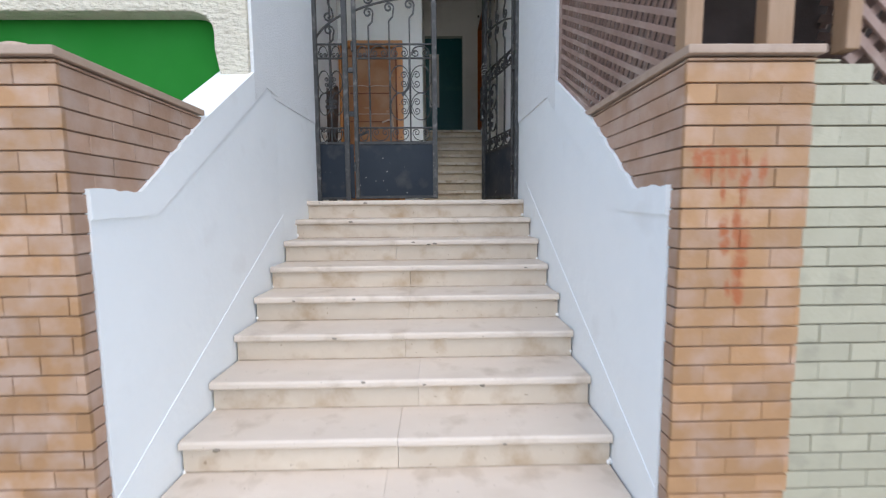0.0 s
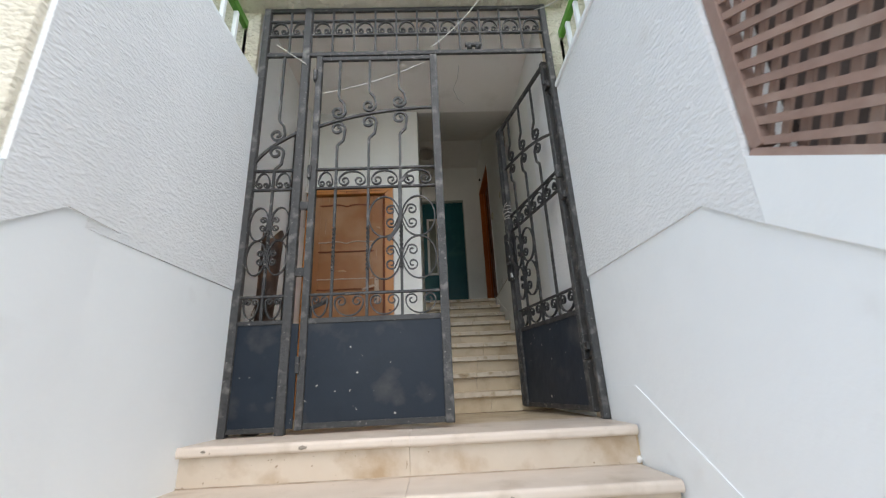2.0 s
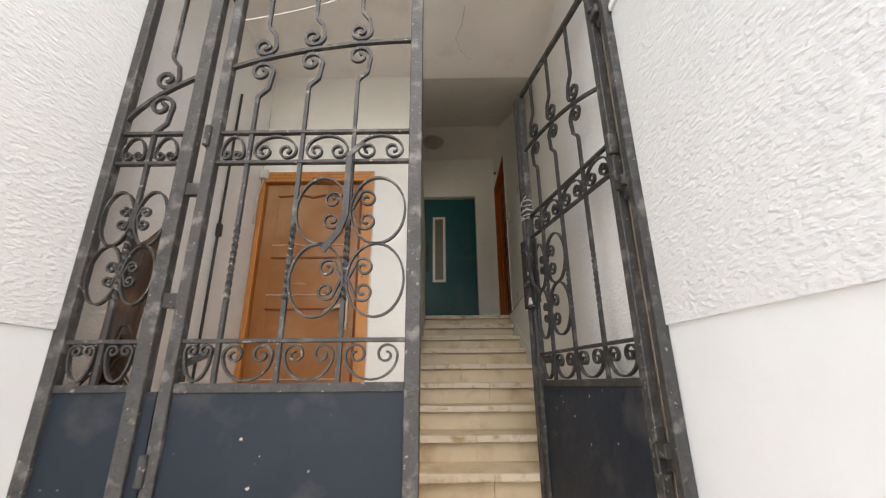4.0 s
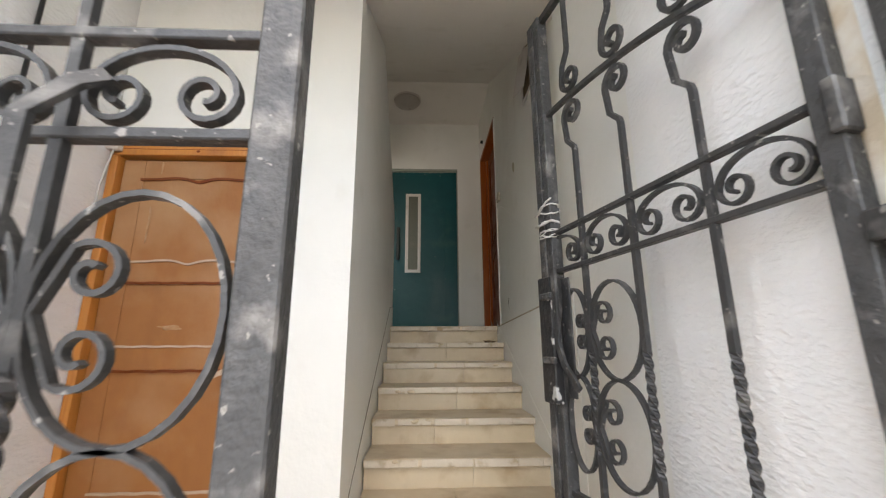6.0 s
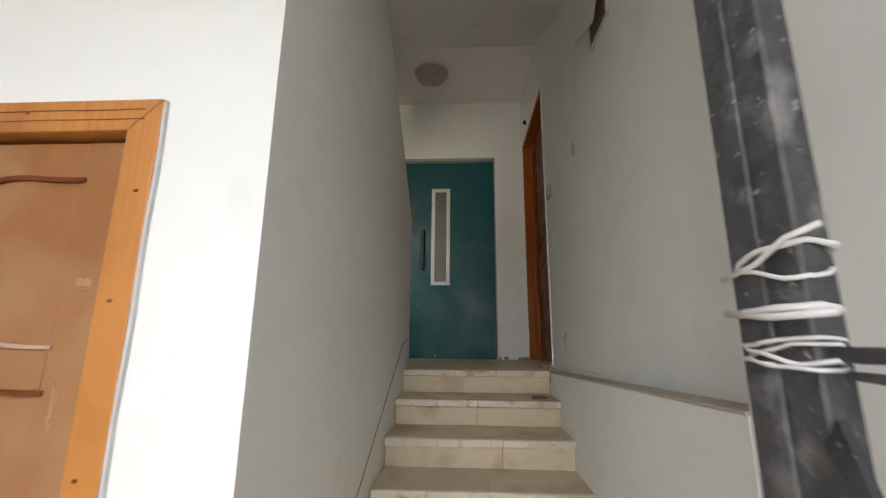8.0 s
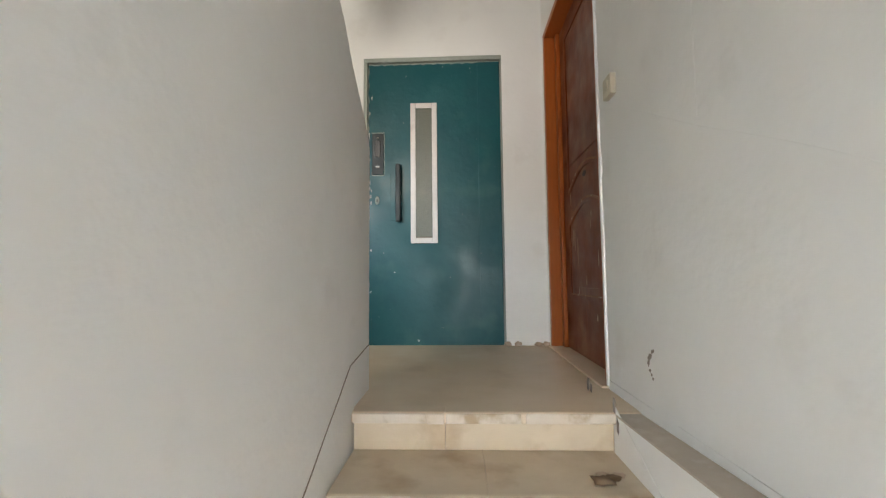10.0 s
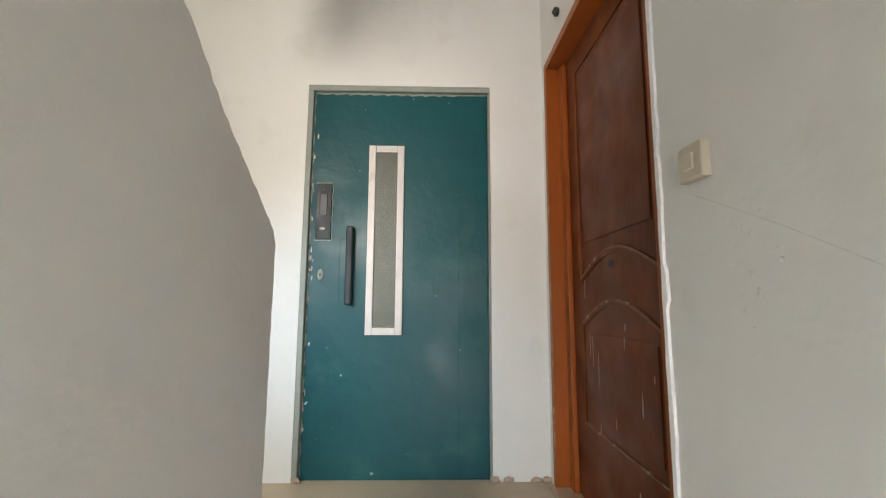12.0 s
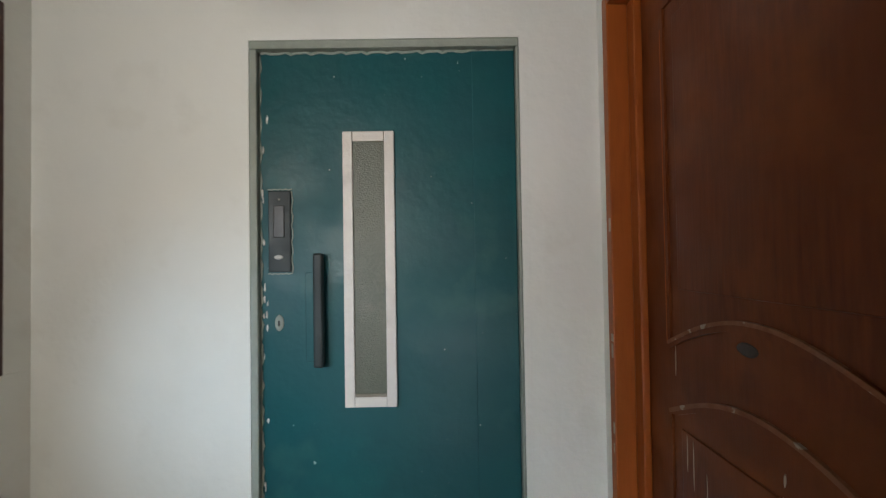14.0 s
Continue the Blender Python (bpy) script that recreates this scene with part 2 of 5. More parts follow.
M_JOINT = material("brown_joint_line", (.40, .32, .235), (.30, .235, .165), (.52, .44, .35), .9, bump=.4, bump_scale=90, grain=14, patch=6, stain_lo=.45, stain_hi=.65)
M_CHIP = material("broken_plaster_edge", (.30, .26, .21), (.20, .17, .13), None, .9, bump=.6, bump_scale=90)
M_WHITEPLASTER = material("fresh_white_plaster", (.92, .915, .90), (.88, .875, .86), None, .8, bump=.6, bump_scale=50)
M_DEBRIS = material("dry_leaf_litter", (.12, .07, .03), (.20, .13, .07), None, .8, bump=.4)


def glass(name, tint, rough):
    m = bpy.data.materials.new(name)
    m.use_nodes = True
    b = m.node_tree.nodes["Principled BSDF"]
    b.inputs["Base Color"].default_value = (*tint, 1)
    b.inputs["Roughness"].default_value = rough
    b.inputs["Transmission Weight"].default_value = 1.0
    b.inputs["IOR"].default_value = 1.45
    return m


M_PANE = glass("window_pane_glass", (.92, .95, .93), .02)
M_WIREGLASS = material("dusty_wired_glass", (.115, .125, .092), (.085, .095, .07), (.15, .15, .11), .22, bump=.5, bump_scale=150, bump_dist=.003, grain=120)


# ---- builders ----
def link(name, bm, mat, parent=None, label=""):
    me = bpy.data.meshes.new(name)
    bm.normal_update()
    bm.to_mesh(me)
    bm.free()
    me.materials.append(mat)
    ob = new(name, me)
    if parent:
        ob.parent = parent
    if label:
        ob["label"] = label
    return ob


def part(name, bm, mat, parent, label=""):
    return link(name, bm, mat, parent, label)


def empty(name, label="", category="", group="", kind="", m=None):
    ob = new(name)
    ob.empty_display_size = 0.05
    if m is not None:
        ob.matrix_world = m
    return tagged(ob, label, category, group, kind)


def add_box(bm, a, b):
    lo = [min(p, q) for p, q in zip(a, b)]
    hi = [max(p, q) for p, q in zip(a, b)]
    v = [bm.verts.new((x, y, z)) for z in (lo[2], hi[2]) for y in (lo[1], hi[1]) for x in (lo[0], hi[0])]
    for f in ((0, 2, 3, 1), (4, 5, 7, 6), (0, 1, 5, 4), (2, 6, 7, 3), (0, 4, 6, 2), (1, 3, 7, 5)):
        bm.faces.new([v[i] for i in f])


def box(a, b, bevel=0.0, seg=2):
    bm = bmesh.new()
    add_box(bm, a, b)
    if bevel:
        bmesh.ops.bevel(bm, geom=bm.edges[:], offset=bevel, segments=seg, affect="EDGES", profile=0.6)
    return bm


def prism(pts, axis, lo, hi, bevel=0.0):
    """A polygon (in the plane across axis 'x' or 'y', its pairs being y,z or x,z) drawn out from lo to hi."""
    bm = bmesh.new()
    put = (lambda p, c: (c, p[0], p[1])) if axis == "x" else (lambda p, c: (p[0], c, p[1]))
    a = [bm.verts.new(put(p, lo)) for p in pts]
    b = [bm.verts.new(put(p, hi)) for p in pts]
    bm.faces.new(a)
    bm.faces.new(b)
    n = len(pts)
    for i in range(n):
        bm.faces.new((a[i], a[(i + 1) % n], b[(i + 1) % n], b[i]))
    bmesh.ops.recalc_face_normals(bm, faces=bm.faces[:])
    if bevel:
        bmesh.ops.bevel(bm, geom=bm.edges[:], offset=bevel, segments=2, affect="EDGES", profile=0.6)
    return bm


def add_sweep(bm, pts, w, d, closed=False, turns=0.0, y=0.0):
    """A flat or square bar of width w and depth d along points (u, z) of an upright plane at y."""
    n = len(pts)
    rings = []
    for i, p in enumerate(pts):
        q0 = pts[(i - 1) % n] if closed or i else pts[i]
        q1 = pts[(i + 1) % n] if closed or i < n - 1 else pts[i]
        t = Vector((q1[0] - q0[0], q1[1] - q0[1]))
        t = t.normalized() if t.length > 1e-9 else Vector((0, 1))
        nu, nz = -t.y, t.x
        a = turns * 2 * math.pi * i / max(1, n - 1)
        ring = []
        for sw, sd in ((-1, -1), (1, -1), (1, 1), (-1, 1)):
            ww, dd = sw * w / 2, sd * d / 2
            ww, dd = ww * math.cos(a) - dd * math.sin(a), ww * math.sin(a) + dd * math.cos(a)
            yy = p[2] if len(p) > 2 else 0.0
            ring.append(bm.verts.new((p[0] + nu * ww, y + yy + dd, p[1] + nz * ww)))
        rings.append(ring)
    m = n if closed else n - 1
    for i in range(m):
        r, s = rings[i], rings[(i + 1) % n]
        for k in range(4):
            bm.faces.new((r[k], r[(k + 1) % 4], s[(k + 1) % 4], s[k]))
    if not closed:
        bm.faces.new(rings[0][::-1])
        bm.faces.new(rings[-1])


def sweep(pts, w, d, closed=False, turns=0.0, y=0.0):
    bm = bmesh.new()
    add_sweep(bm, pts, w, d, closed, turns, y)
    bmesh.ops.recalc_face_normals(bm, faces=bm.faces[:])
    return bm


def tube(name, pts, r, mat, parent=None, label=""):
    """A round cable or pipe through points in space."""
    bm = bmesh.new()
    rings = []
    n = len(pts)
    for i, p in enumerate(pts):
        t = (Vector(pts[min(i + 1, n - 1)]) - Vector(pts[max(i - 1, 0)])).normalized()
        a = t.orthogonal().normalized() if i == 0 else (side - t * side.dot(t)).normalized()
        side = a
        c = t.cross(a)
        rings.append([bm.verts.new(Vector(p) + r * (math.cos(k * math.pi / 4) * a + math.sin(k * math.pi / 4) * c)) for k in range(8)])
    for r0, r1 in zip(rings, rings[1:]):
        for k in range(8):
            bm.faces.new((r0[k], r0[(k + 1) % 8], r1[(k + 1) % 8], r1[k]))
    bm.faces.new(rings[0][::-1])
    bm.faces.new(rings[-1])
    for f in bm.faces:
        f.smooth = True
    return link(name, bm, mat, parent, label)


def lump(r, squash, seed, level=2, rough=0.25):
    bm = bmesh.new()
    bmesh.ops.create_icosphere(bm, subdivisions=level, radius=r)
    for v in bm.verts:
        k = 1 + rough * noise.noise(v.co / r * 1.3 + Vector((seed, 0, 0)))
        v.co = Vector((v.co.x * squash[0], v.co.y * squash[1], v.co.z * squash[2])) * k
    for f in bm.faces:
        f.smooth = True
    return bm


def structure(name, bm, mat, label):
    return tagged(link(name, bm, mat), label, name.rsplit("_", 1)[0].split("_")[0] if name[-1].isdigit() else name.split("_")[0], "", "structure")



# ---- the plan ----
XL, XR = -0.97, 1.11          # inner faces of the outer stair's side walls
TREAD, RISE = 0.2925, 0.167   # outer flight
GROUND = -9 * RISE
GATE_Y = 0.33
DOOR_Y = 1.65                 # wall with the orange door
XF = 0.118                    # face of the wall beside the inner flight
XW = 1.205                    # right wall of the upper landing
LAND = 1.345                  # upper landing
TREAD2, RISE2 = 0.30, LAND / 9
TOP_Y = 3.71                  # edge of the upper landing
BACK_Y = 5.255                # wall with the lift door
BAY_X = -1.06
CEIL1, CEIL2, CEIL2_Y = 2.935, 4.29, 4.29

structure("ground", box((-60, -60, GROUND - .3), (60, 60, GROUND)), M_GROUND, "worn grey-brown street paving at the foot of the steps")


# ---- outer steps ----
def stone_step(name, x0, x1, y, z, tread, rise, cut, top, front, label, overhang=.035, slab=.044, nose=None):
    """One step: two tread slabs and two riser slabs that meet near x = cut."""
    e = empty(name, label, "step", "stone steps", "structure")
    for i, (a, b) in enumerate(((x0, cut - .0007), (cut + .0007, x1))):
        dz = random.uniform(-.0015, .0015)
        y_front = y + random.uniform(-.003, .003)
        bm = box((a, y_front, z - slab + dz), (b, y + tread + overhang + .012, z + dz))
        front_edges = [ed for ed in bm.edges if all(v.co.y < y_front + .001 for v in ed.verts) and abs(ed.verts[0].co.z - ed.verts[1].co.z) < .001]
        bmesh.ops.bevel(bm, geom=front_edges, offset=.015, segments=4, affect="EDGES", profile=0.5)
        part("tread_slab", bm, top, e)
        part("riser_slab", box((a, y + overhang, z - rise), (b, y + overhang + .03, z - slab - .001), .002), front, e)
        # thin uneven brown line along the riser's foot
        if top is M_STONE:
            part("joint_line", sweep([(a + (b - a) * q / 24, z - rise + .003 + .002 * noise.noise(Vector((q * .8, y, i)))) for q in range(25)], .005, .004, y=y + overhang - .001), M_JOINT, e, "brown line in the joint")
        if nose:
            u = a + .003
            while u < b - .02:
                v = min(b - .003, u + random.uniform(.09, .30))
                part("nosing_strip", box((u, y - .003 - random.uniform(0, .003), z - slab + random.uniform(.001, .006)), (v, y + .003, z - random.uniform(.001, .005)), .002, 1), nose, e)
                u = v + random.choice((.001, .001, .004, .018))
    return e


cuts = [.07, .07, -.06, .07, .08, .07, .16, .07, .02]
for k in range(9):
    depth = TREAD if k else GATE_Y + .1
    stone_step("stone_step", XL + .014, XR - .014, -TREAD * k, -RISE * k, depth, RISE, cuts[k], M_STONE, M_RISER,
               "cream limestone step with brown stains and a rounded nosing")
structure("floor_stair_core", prism([(GATE_Y + .3, -.04)] + [(-TREAD * k + .06, -RISE * k - (.04 if j else RISE)) for k in range(9) for j in (1, 0)] + [(-TREAD * 8 + .06, GROUND), (GATE_Y + .3, GROUND)],
                                   "x", XL + .02, XR - .02), M_MORTAR, "rough concrete core under the outer steps")


# ---- side walls of the outer steps ----
def ragged(pts, first, last, step=.035, jit=.006):
    """The outline with its edges first..last broken into a hand-trowelled line."""
    out = []
    for i, p in enumerate(pts):
        out.append(p)
        if first <= i < last:
            q = pts[(i + 1) % len(pts)]
            n = max(2, int(math.dist(p, q) / step))
            out += [(p[0] + (q[0] - p[0]) * k / n + random.uniform(-jit, jit), p[1] + (q[1] - p[1]) * k / n + random.uniform(-jit, jit)) for k in range(1, n)]
    return out



def side_wall(s, xin, high, cap, word):
    """s: -1 or 1, the side. A rough upper wall and a sloping parapet band, proud of a smooth dado; a skirting below."""
    def X(d):
        return xin + s * d
    end = GATE_Y + .06
    bend = .808 if s < 0 else .735
    mid = bend - .22 * .697
    structure("wall_" + word, prism([(-.97, mid), (-.75, bend), (end, .768), (end, high), (-.97, high)], "x", X(-.010), X(.16)), M_STUCCO, "rough white stuccoed wall beside the outer steps")
    structure("trim_wall_top_" + word, box((X(-.024), -.99, high), (X(.18), GATE_Y - .03, high + .035), .006), M_SMOOTH, "smooth white capping along the wall's top")
    slope = [(-.972, cap), (-1.64, .39), (-2.15, -.008), (-2.405, -.008), (-2.405, -.118), (-2.06, -.105), (-.972, mid)]
    slope = ragged(slope, 1, 3)
    structure("wall_parapet_" + word, prism(slope, "x", X(-.0102), X(.016)), M_SMOOTH, "smooth white plastered parapet following the steps")
    structure("wall_parapet_cap_" + word, prism([(-.94, cap + .018), (-1.66, .375), (-1.66, .2), (-.94, .2)], "x", X(.017), X(.24), .004), M_SMOOTH, "sloping white parapet top")
    dado = [(end, .80), (-.75, bend + .02), (-2.06, -.09), (-2.402, -.10), (-2.402, GROUND), (end, GROUND)]
    structure("wall_dado_" + word, prism(dado, "x", X(0), X(.015)), M_SMOOTH, "smooth white dado set back under the rough wall")
    skirt = [(GATE_Y - .03, .17), (-.03, .165), (-2.403, -1.19), (-2.403, GROUND), (GATE_Y - .03, GROUND)]
    structure("baseboard_" + word, prism(skirt, "x", X(-.004), X(.001)), M_SMOOTH, "white plaster skirting that follows the steps")
    structure("wall_core_" + word, box((X(.017), -.96, GROUND), (X(.15), end, .6)), M_INROUGH, "core of the stuccoed wall")


side_wall(-1, XL, 2.235, .85, "left")
side_wall(1, XR, 2.09, .79, "right")

for nm, x0, x1, z0, z1, mat in (("wall_jamb_left", XL - .002, -.915, .768, 2.235, M_STUCCO), ("wall_jamb_left_dado", XL - .006, -.921, GROUND, .766, M_SMOOTH)):
    bm = bmesh.new()
    lo = [bm.verts.new((x, y, z0)) for x, y in ((x0, -.70), (x1, GATE_Y - .028), (x1, GATE_Y + .06), (x0, GATE_Y + .06))]
    hi = [bm.verts.new((v.co.x, v.co.y, z1)) for v in lo]
    bm.faces.new(lo[::-1])
    bm.faces.new(hi)
    for k in range(4):
        bm.faces.new((lo[k], lo[(k + 1) % 4], hi[(k + 1) % 4], hi[k]))
    structure(nm, bm, mat, "white splay running up to the gate post")

# ---- vestibule, inner flight, landing: shell ----
structure("floor_vestibule", box((XL - .1, .04, -.2), (XR + .1, DOOR_Y + .02, -.004)), M_STEPIN, "yellowed stone floor inside the gate")
structure("wall_vestibule_left", box((XL - .2, GATE_Y + .062, -.2), (XL, DOOR_Y + .25, CEIL1 + .6)), M_INROUGH, "rough white stucco wall inside the gate")
structure("wall_vestibule_right", box((XR, GATE_Y + .062, -.2), (XR + .2, 1.08, CEIL1 + .6)), M_INROUGH, "rough white stucco wall behind the open gate leaf")
structure("wall_vestibule_right_inner", box((XR + .002, 1.081, -.2), (XR + .2, 1.72, CEIL1 + .6), .004), M_INNER, "smoother white wall at the foot of the inner steps")
structure("wall_flight_right_lower", prism([(1.722, -.2), (1.722, 1.404), (TOP_Y + .03, 1.331), (TOP_Y + .03, -.2)], "x", XR, XW - .001), M_INNER, "lower wall beside the inner steps with a ledge on top")
structure("trim_flight_ledge", prism([(1.722, 1.405), (1.722, 1.413), (TOP_Y + .028, 1.340), (TOP_Y + .028, 1.332)], "x", XR - .004, XW - .001, .003), M_LEDGE, "dusty brown top of the ledge beside the inner steps")
structure("wall_flight_right_core", box((XW, 1.722, -.2), (XW + .2, TOP_Y + .03, 1.384)), M_INNER, "foot of the set-back wall behind the ledge")
structure("wall_flight_right_upper", box((XW, 1.722, 1.386), (XW + .2, 4.05, CEIL2 + .1)), M_INNER, "set-back white upper wall beside the inner steps")
structure("wall_landing_right_low", box((XW, TOP_Y + .032, 1.0), (XW + .2, 4.05, 1.384)), M_INNER, "foot of the landing's wall")
structure("wall_landing_right_end", box((XW, 5.2, 1.0), (XW + .2, BACK_Y + .2, CEIL2 + .1)), M_INNER, "short white wall between the brown door and the lift")
structure("wall_above_brown_door", box((XW, 4.052, 3.70), (XW + .2, 5.198, CEIL2 + .1)), M_INNER, "white wall above the brown door")
# wall of the orange door: beside and above the opening
structure("wall_door", prism([(-.135, -.1), (XF, -.1), (XF, CEIL1 + .03), (XL, CEIL1 + .03), (XL, 2.085), (-.135, 2.085)], "y", DOOR_Y, DOOR_Y + .16), M_INNER, "white plastered wall round the orange door")
wall_top = [(DOOR_Y + .16, -.1), (DOOR_Y + .16, CEIL1 + .08), (2.70, 3.47), (2.80, 3.39), (2.9, 3.325), (3.02, 3.235), (3.13, 3.165), (3.31, 3.015), (3.44, 2.925), (3.6, 2.825), (3.72, 2.72), (3.84, 2.635), (3.95, 2.565), (4.03, 2.505), (4.052, 2.47), (4.05, LAND), (4.05, -.1)]
random.seed(41)
worn = []
for p, q in zip(wall_top[2:14], wall_top[3:15]):
    n = max(1, round(math.dist(p, q) / .022))
    worn += [(p[0] + (q[0] - p[0]) * i / n + random.uniform(-.003, .003), p[1] + (q[1] - p[1]) * i / n + random.uniform(-.006, .003)) for i in range(n)]
worn += [(4.052 - random.uniform(0, .005), 2.47 - .0375 * i) for i in range(30)]
wall_top = wall_top[:2] + worn + wall_top[15:]
structure("wall_stair_parapet", prism(wall_top, "x", XF - .14, XF), M_INNER, "white plastered stair wall with a worn sloping edge")
# back wall round the lift door
structure("wall_back", prism([(BAY_X - .2, .8), (-.196, .8), (-.196, 3.592), (.888, 3.592), (.888, .8), (XW + .2, .8), (XW + .2, 5.6), (BAY_X - .2, 5.6)], "y", BACK_Y, BACK_Y + .3), M_INNER, "white plastered wall round the lift door")
structure("floor_landing", box((BAY_X, TOP_Y + .066, LAND - .25), (XW + .12, BACK_Y + .1, LAND - .001)), M_LAND, "brownish polished stone floor of the upper landing")
structure("ceiling_vestibule", box((XL - .2, GATE_Y - .02, CEIL1), (XR + .2, DOOR_Y + .02, CEIL1 + .2)), M_CEIL, "off-white ceiling inside the gate")
structure("ceiling_slope", prism([(DOOR_Y, CEIL1), (CEIL2_Y, CEIL2), (CEIL2_Y, CEIL2 + .25), (DOOR_Y, CEIL1 + .25)], "x", -.30, XW + .2), M_CEIL, "off-white ceiling that slopes up with the inner steps")
structure("ceiling_landing", box((BAY_X - .2, CEIL2_Y + .002, CEIL2), (XW + .2, BACK_Y + .3, CEIL2 + .24)), M_CEIL, "off-white ceiling over the upper landing")
# stair bay behind the parapet
for nm, a, b in (("wall_bay_front_below", (BAY_X - .2, 1.0), (XF - .142, 2.75)), ("wall_bay_front_above", (BAY_X - .2, 3.68), (XF - .142, 5.6)), ("wall_bay_front_outer", (BAY_X - .2, 2.751), (-1.0, 3.679)), ("wall_bay_front_inner", (-.12, 2.751), (XF - .142, 3.679))):
    structure(nm, box((a[0], 1.95, a[1]), (b[0], 2.1, b[1])), M_INNER, "white end wall of the stair bay round its window opening")
structure("ceiling_bay", box((BAY_X - .2, 1.95, 5.6), (XF + .2, CEIL2_Y, 5.8)), M_CEIL, "ceiling of the stair bay")
structure("wall_bay_upper", box((-.30, 2.1, 3.6), (-.20, CEIL2_Y, 5.6)), M_INNER, "upper wall of the stair bay")
structure("wall_bay_bulkhead", box((BAY_X, CEIL2_Y - .1, CEIL2), (-.20, CEIL2_Y, 5.6)), M_INNER, "bulkhead above the landing")
WY0, WY1, WZ0, WZ1 = 4.05, 5.15, 2.30, 3.69
for nm, a, b in (("wall_window_below", (2.1, 0.8), (BACK_Y, WZ0)), ("wall_window_above", (2.1, WZ1), (BACK_Y, 5.6)), ("wall_window_side_front", (2.1, WZ0), (2.999, WZ1)), ("wall_window_side_back", (3.601, WZ0), (WY0, WZ1)), ("wall_window_side_over", (3.0, 3.0), (3.6, WZ1)), ("wall_window_corner", (WY1, WZ0), (BACK_Y, WZ1))):
    structure(nm, box((BAY_X - .2, a[0], a[1] + (.001 if "side" in nm or "corner" in nm else 0)), (BAY_X, b[0], b[1] - (.001 if "side" in nm or "corner" in nm else 0))), M_INNER, "white outer wall of the stair bay")
for k in range(6):
    stone_step("return_step", BAY_X + .02, XF - .15, 0, 0, TREAD2, .165, -.4, M_STEPIN, M_RISER, "stone step of the stair that turns up behind the parapet").matrix_world = Matrix.Translation((BAY_X + XF - .13, 3.95 - .28 * k, LAND + .165 * (k + 1))) @ Matrix.Rotation(math.pi, 4, "Z")
structure("floor_return_stair", prism([(3.93, LAND - .2), (3.93, LAND), (2.11, LAND + 1.0), (2.11, LAND + .7)], "x", BAY_X + .02, XF - .15), M_INNER, "sloping slab under the returning stair")

# ---- inner flight ----
cuts = [.48, .62, .74, .66, .5, .7, .6, .55, .62]
for k in range(9):
    y, z = TOP_Y - TREAD2 * k, LAND - RISE2 * k
    stone_step("inner_stone_step", XF + .010, (XW if k == 0 else XR) - .002, y, z, TREAD2 if k else .05, RISE2, cuts[k], M_LAND if k == 0 else M_STEPIN, M_STEPIN,
               "yellowed stone step with a chipped pale nosing", nose=M_NOSEIN)
structure("floor_inner_core", prism([(TOP_Y + .1, LAND - .04)] + [(TOP_Y - TREAD2 * k + .062, LAND - RISE2 * k - (.04 if j else RISE2)) for k in range(9) for j in (1, 0)] + [(TOP_Y - TREAD2 * 8 + .062, -.1), (TOP_Y + .1, -.1)],
                                   "x", XF + .01, XR - .01), M_MORTAR, "rough core under the inner steps")
sk = [(4.04, LAND + .20), (3.72, LAND + .17), (DOOR_Y + .02, LAND + .13 - .498 * (3.70 - DOOR_Y)), (DOOR_Y + .02, 0), (4.04, LAND - .3)]
structure("baseboard_flight", prism(sk, "x", XF - .001, XF + .003), M_INNER, "white plaster skirting beside the inner steps")
line = []
for p, q in zip(sk[:2], sk[1:3]):
    line += [(p[0] + (q[0] - p[0]) * i / 30, p[1] + (q[1] - p[1]) * i / 30 + .004 * noise.noise(Vector((i * .7, p[0], 0)))) for i in range(30)]
structure("trim_skirting_crack", sweep(line, .0035, .003), M_CHIP, "dark hairline crack along the plaster skirting").matrix_world = Matrix.Translation((XF + .002, 0, 0)) @ Matrix.Rotation(radians(90), 4, "Z")
sk = [(TOP_Y, LAND + .02), (1.4, LAND + .10 - .498 * (3.65 - 1.4)), (1.4, 0), (TOP_Y, LAND - .3)]
structure("baseboard_flight_right", prism(sk, "x", XR - .002, XR + .001), M_INNER, "faint plaster skirting beside the inner steps")

# ---- facade, portal, porch ----
OX, OZ0, OZ1 = -1.205, .60, 1.235     # rounded opening in the beige wall
prof = [(XL - .012, -.2), (XL - .012, 2.235), (-4.2, 2.235), (-4.2, OZ1)]
arc = [(OX - .16 + .16 * math.sin(a), OZ1 - .13 + .13 * math.cos(a)) for a in [i * math.pi / 12 for i in range(7)]]
arc += [(OX, OZ1 - .25), (OX + .035, OZ0 + .2), (OX + .03, OZ0 + .15), (OX - .03, OZ0 + .11), (OX - .15, OZ0 + .06), (OX - .5, OZ0)]
prof += arc + [(-4.2, OZ0), (-4.2, -.2)]
structure("wall_facade_left", prism(prof, "y", -1.0, -.86, .012), M_BEIGE, "rough beige stucco wall with a rounded opening")
structure("wall_facade_left_low", box((-4.2, -1.0, GROUND), (XL - .25, -.86, -.202)), M_BEIGE, "foot of the beige wall")
structure("wall_green_sheet", box((-4.2, -.855, .2), (-1.14, -.80, 1.6)), M_GREEN, "bright green sheet behind the rounded opening")
structure("trim_green_sheet_foot", box((-4.2, -.861, .58), (-1.10, -.8555, .665), .001, 1), M_SHEET, "dark blue foot of the green sheet")
# the porch's shade is put into this wall's dark colour
structure("wall_facade_right", box((XR + .165, -.99, GROUND), (4.2, -.86, 2.3)), M_SHADEBROWN, "shaded back wall of the porch")
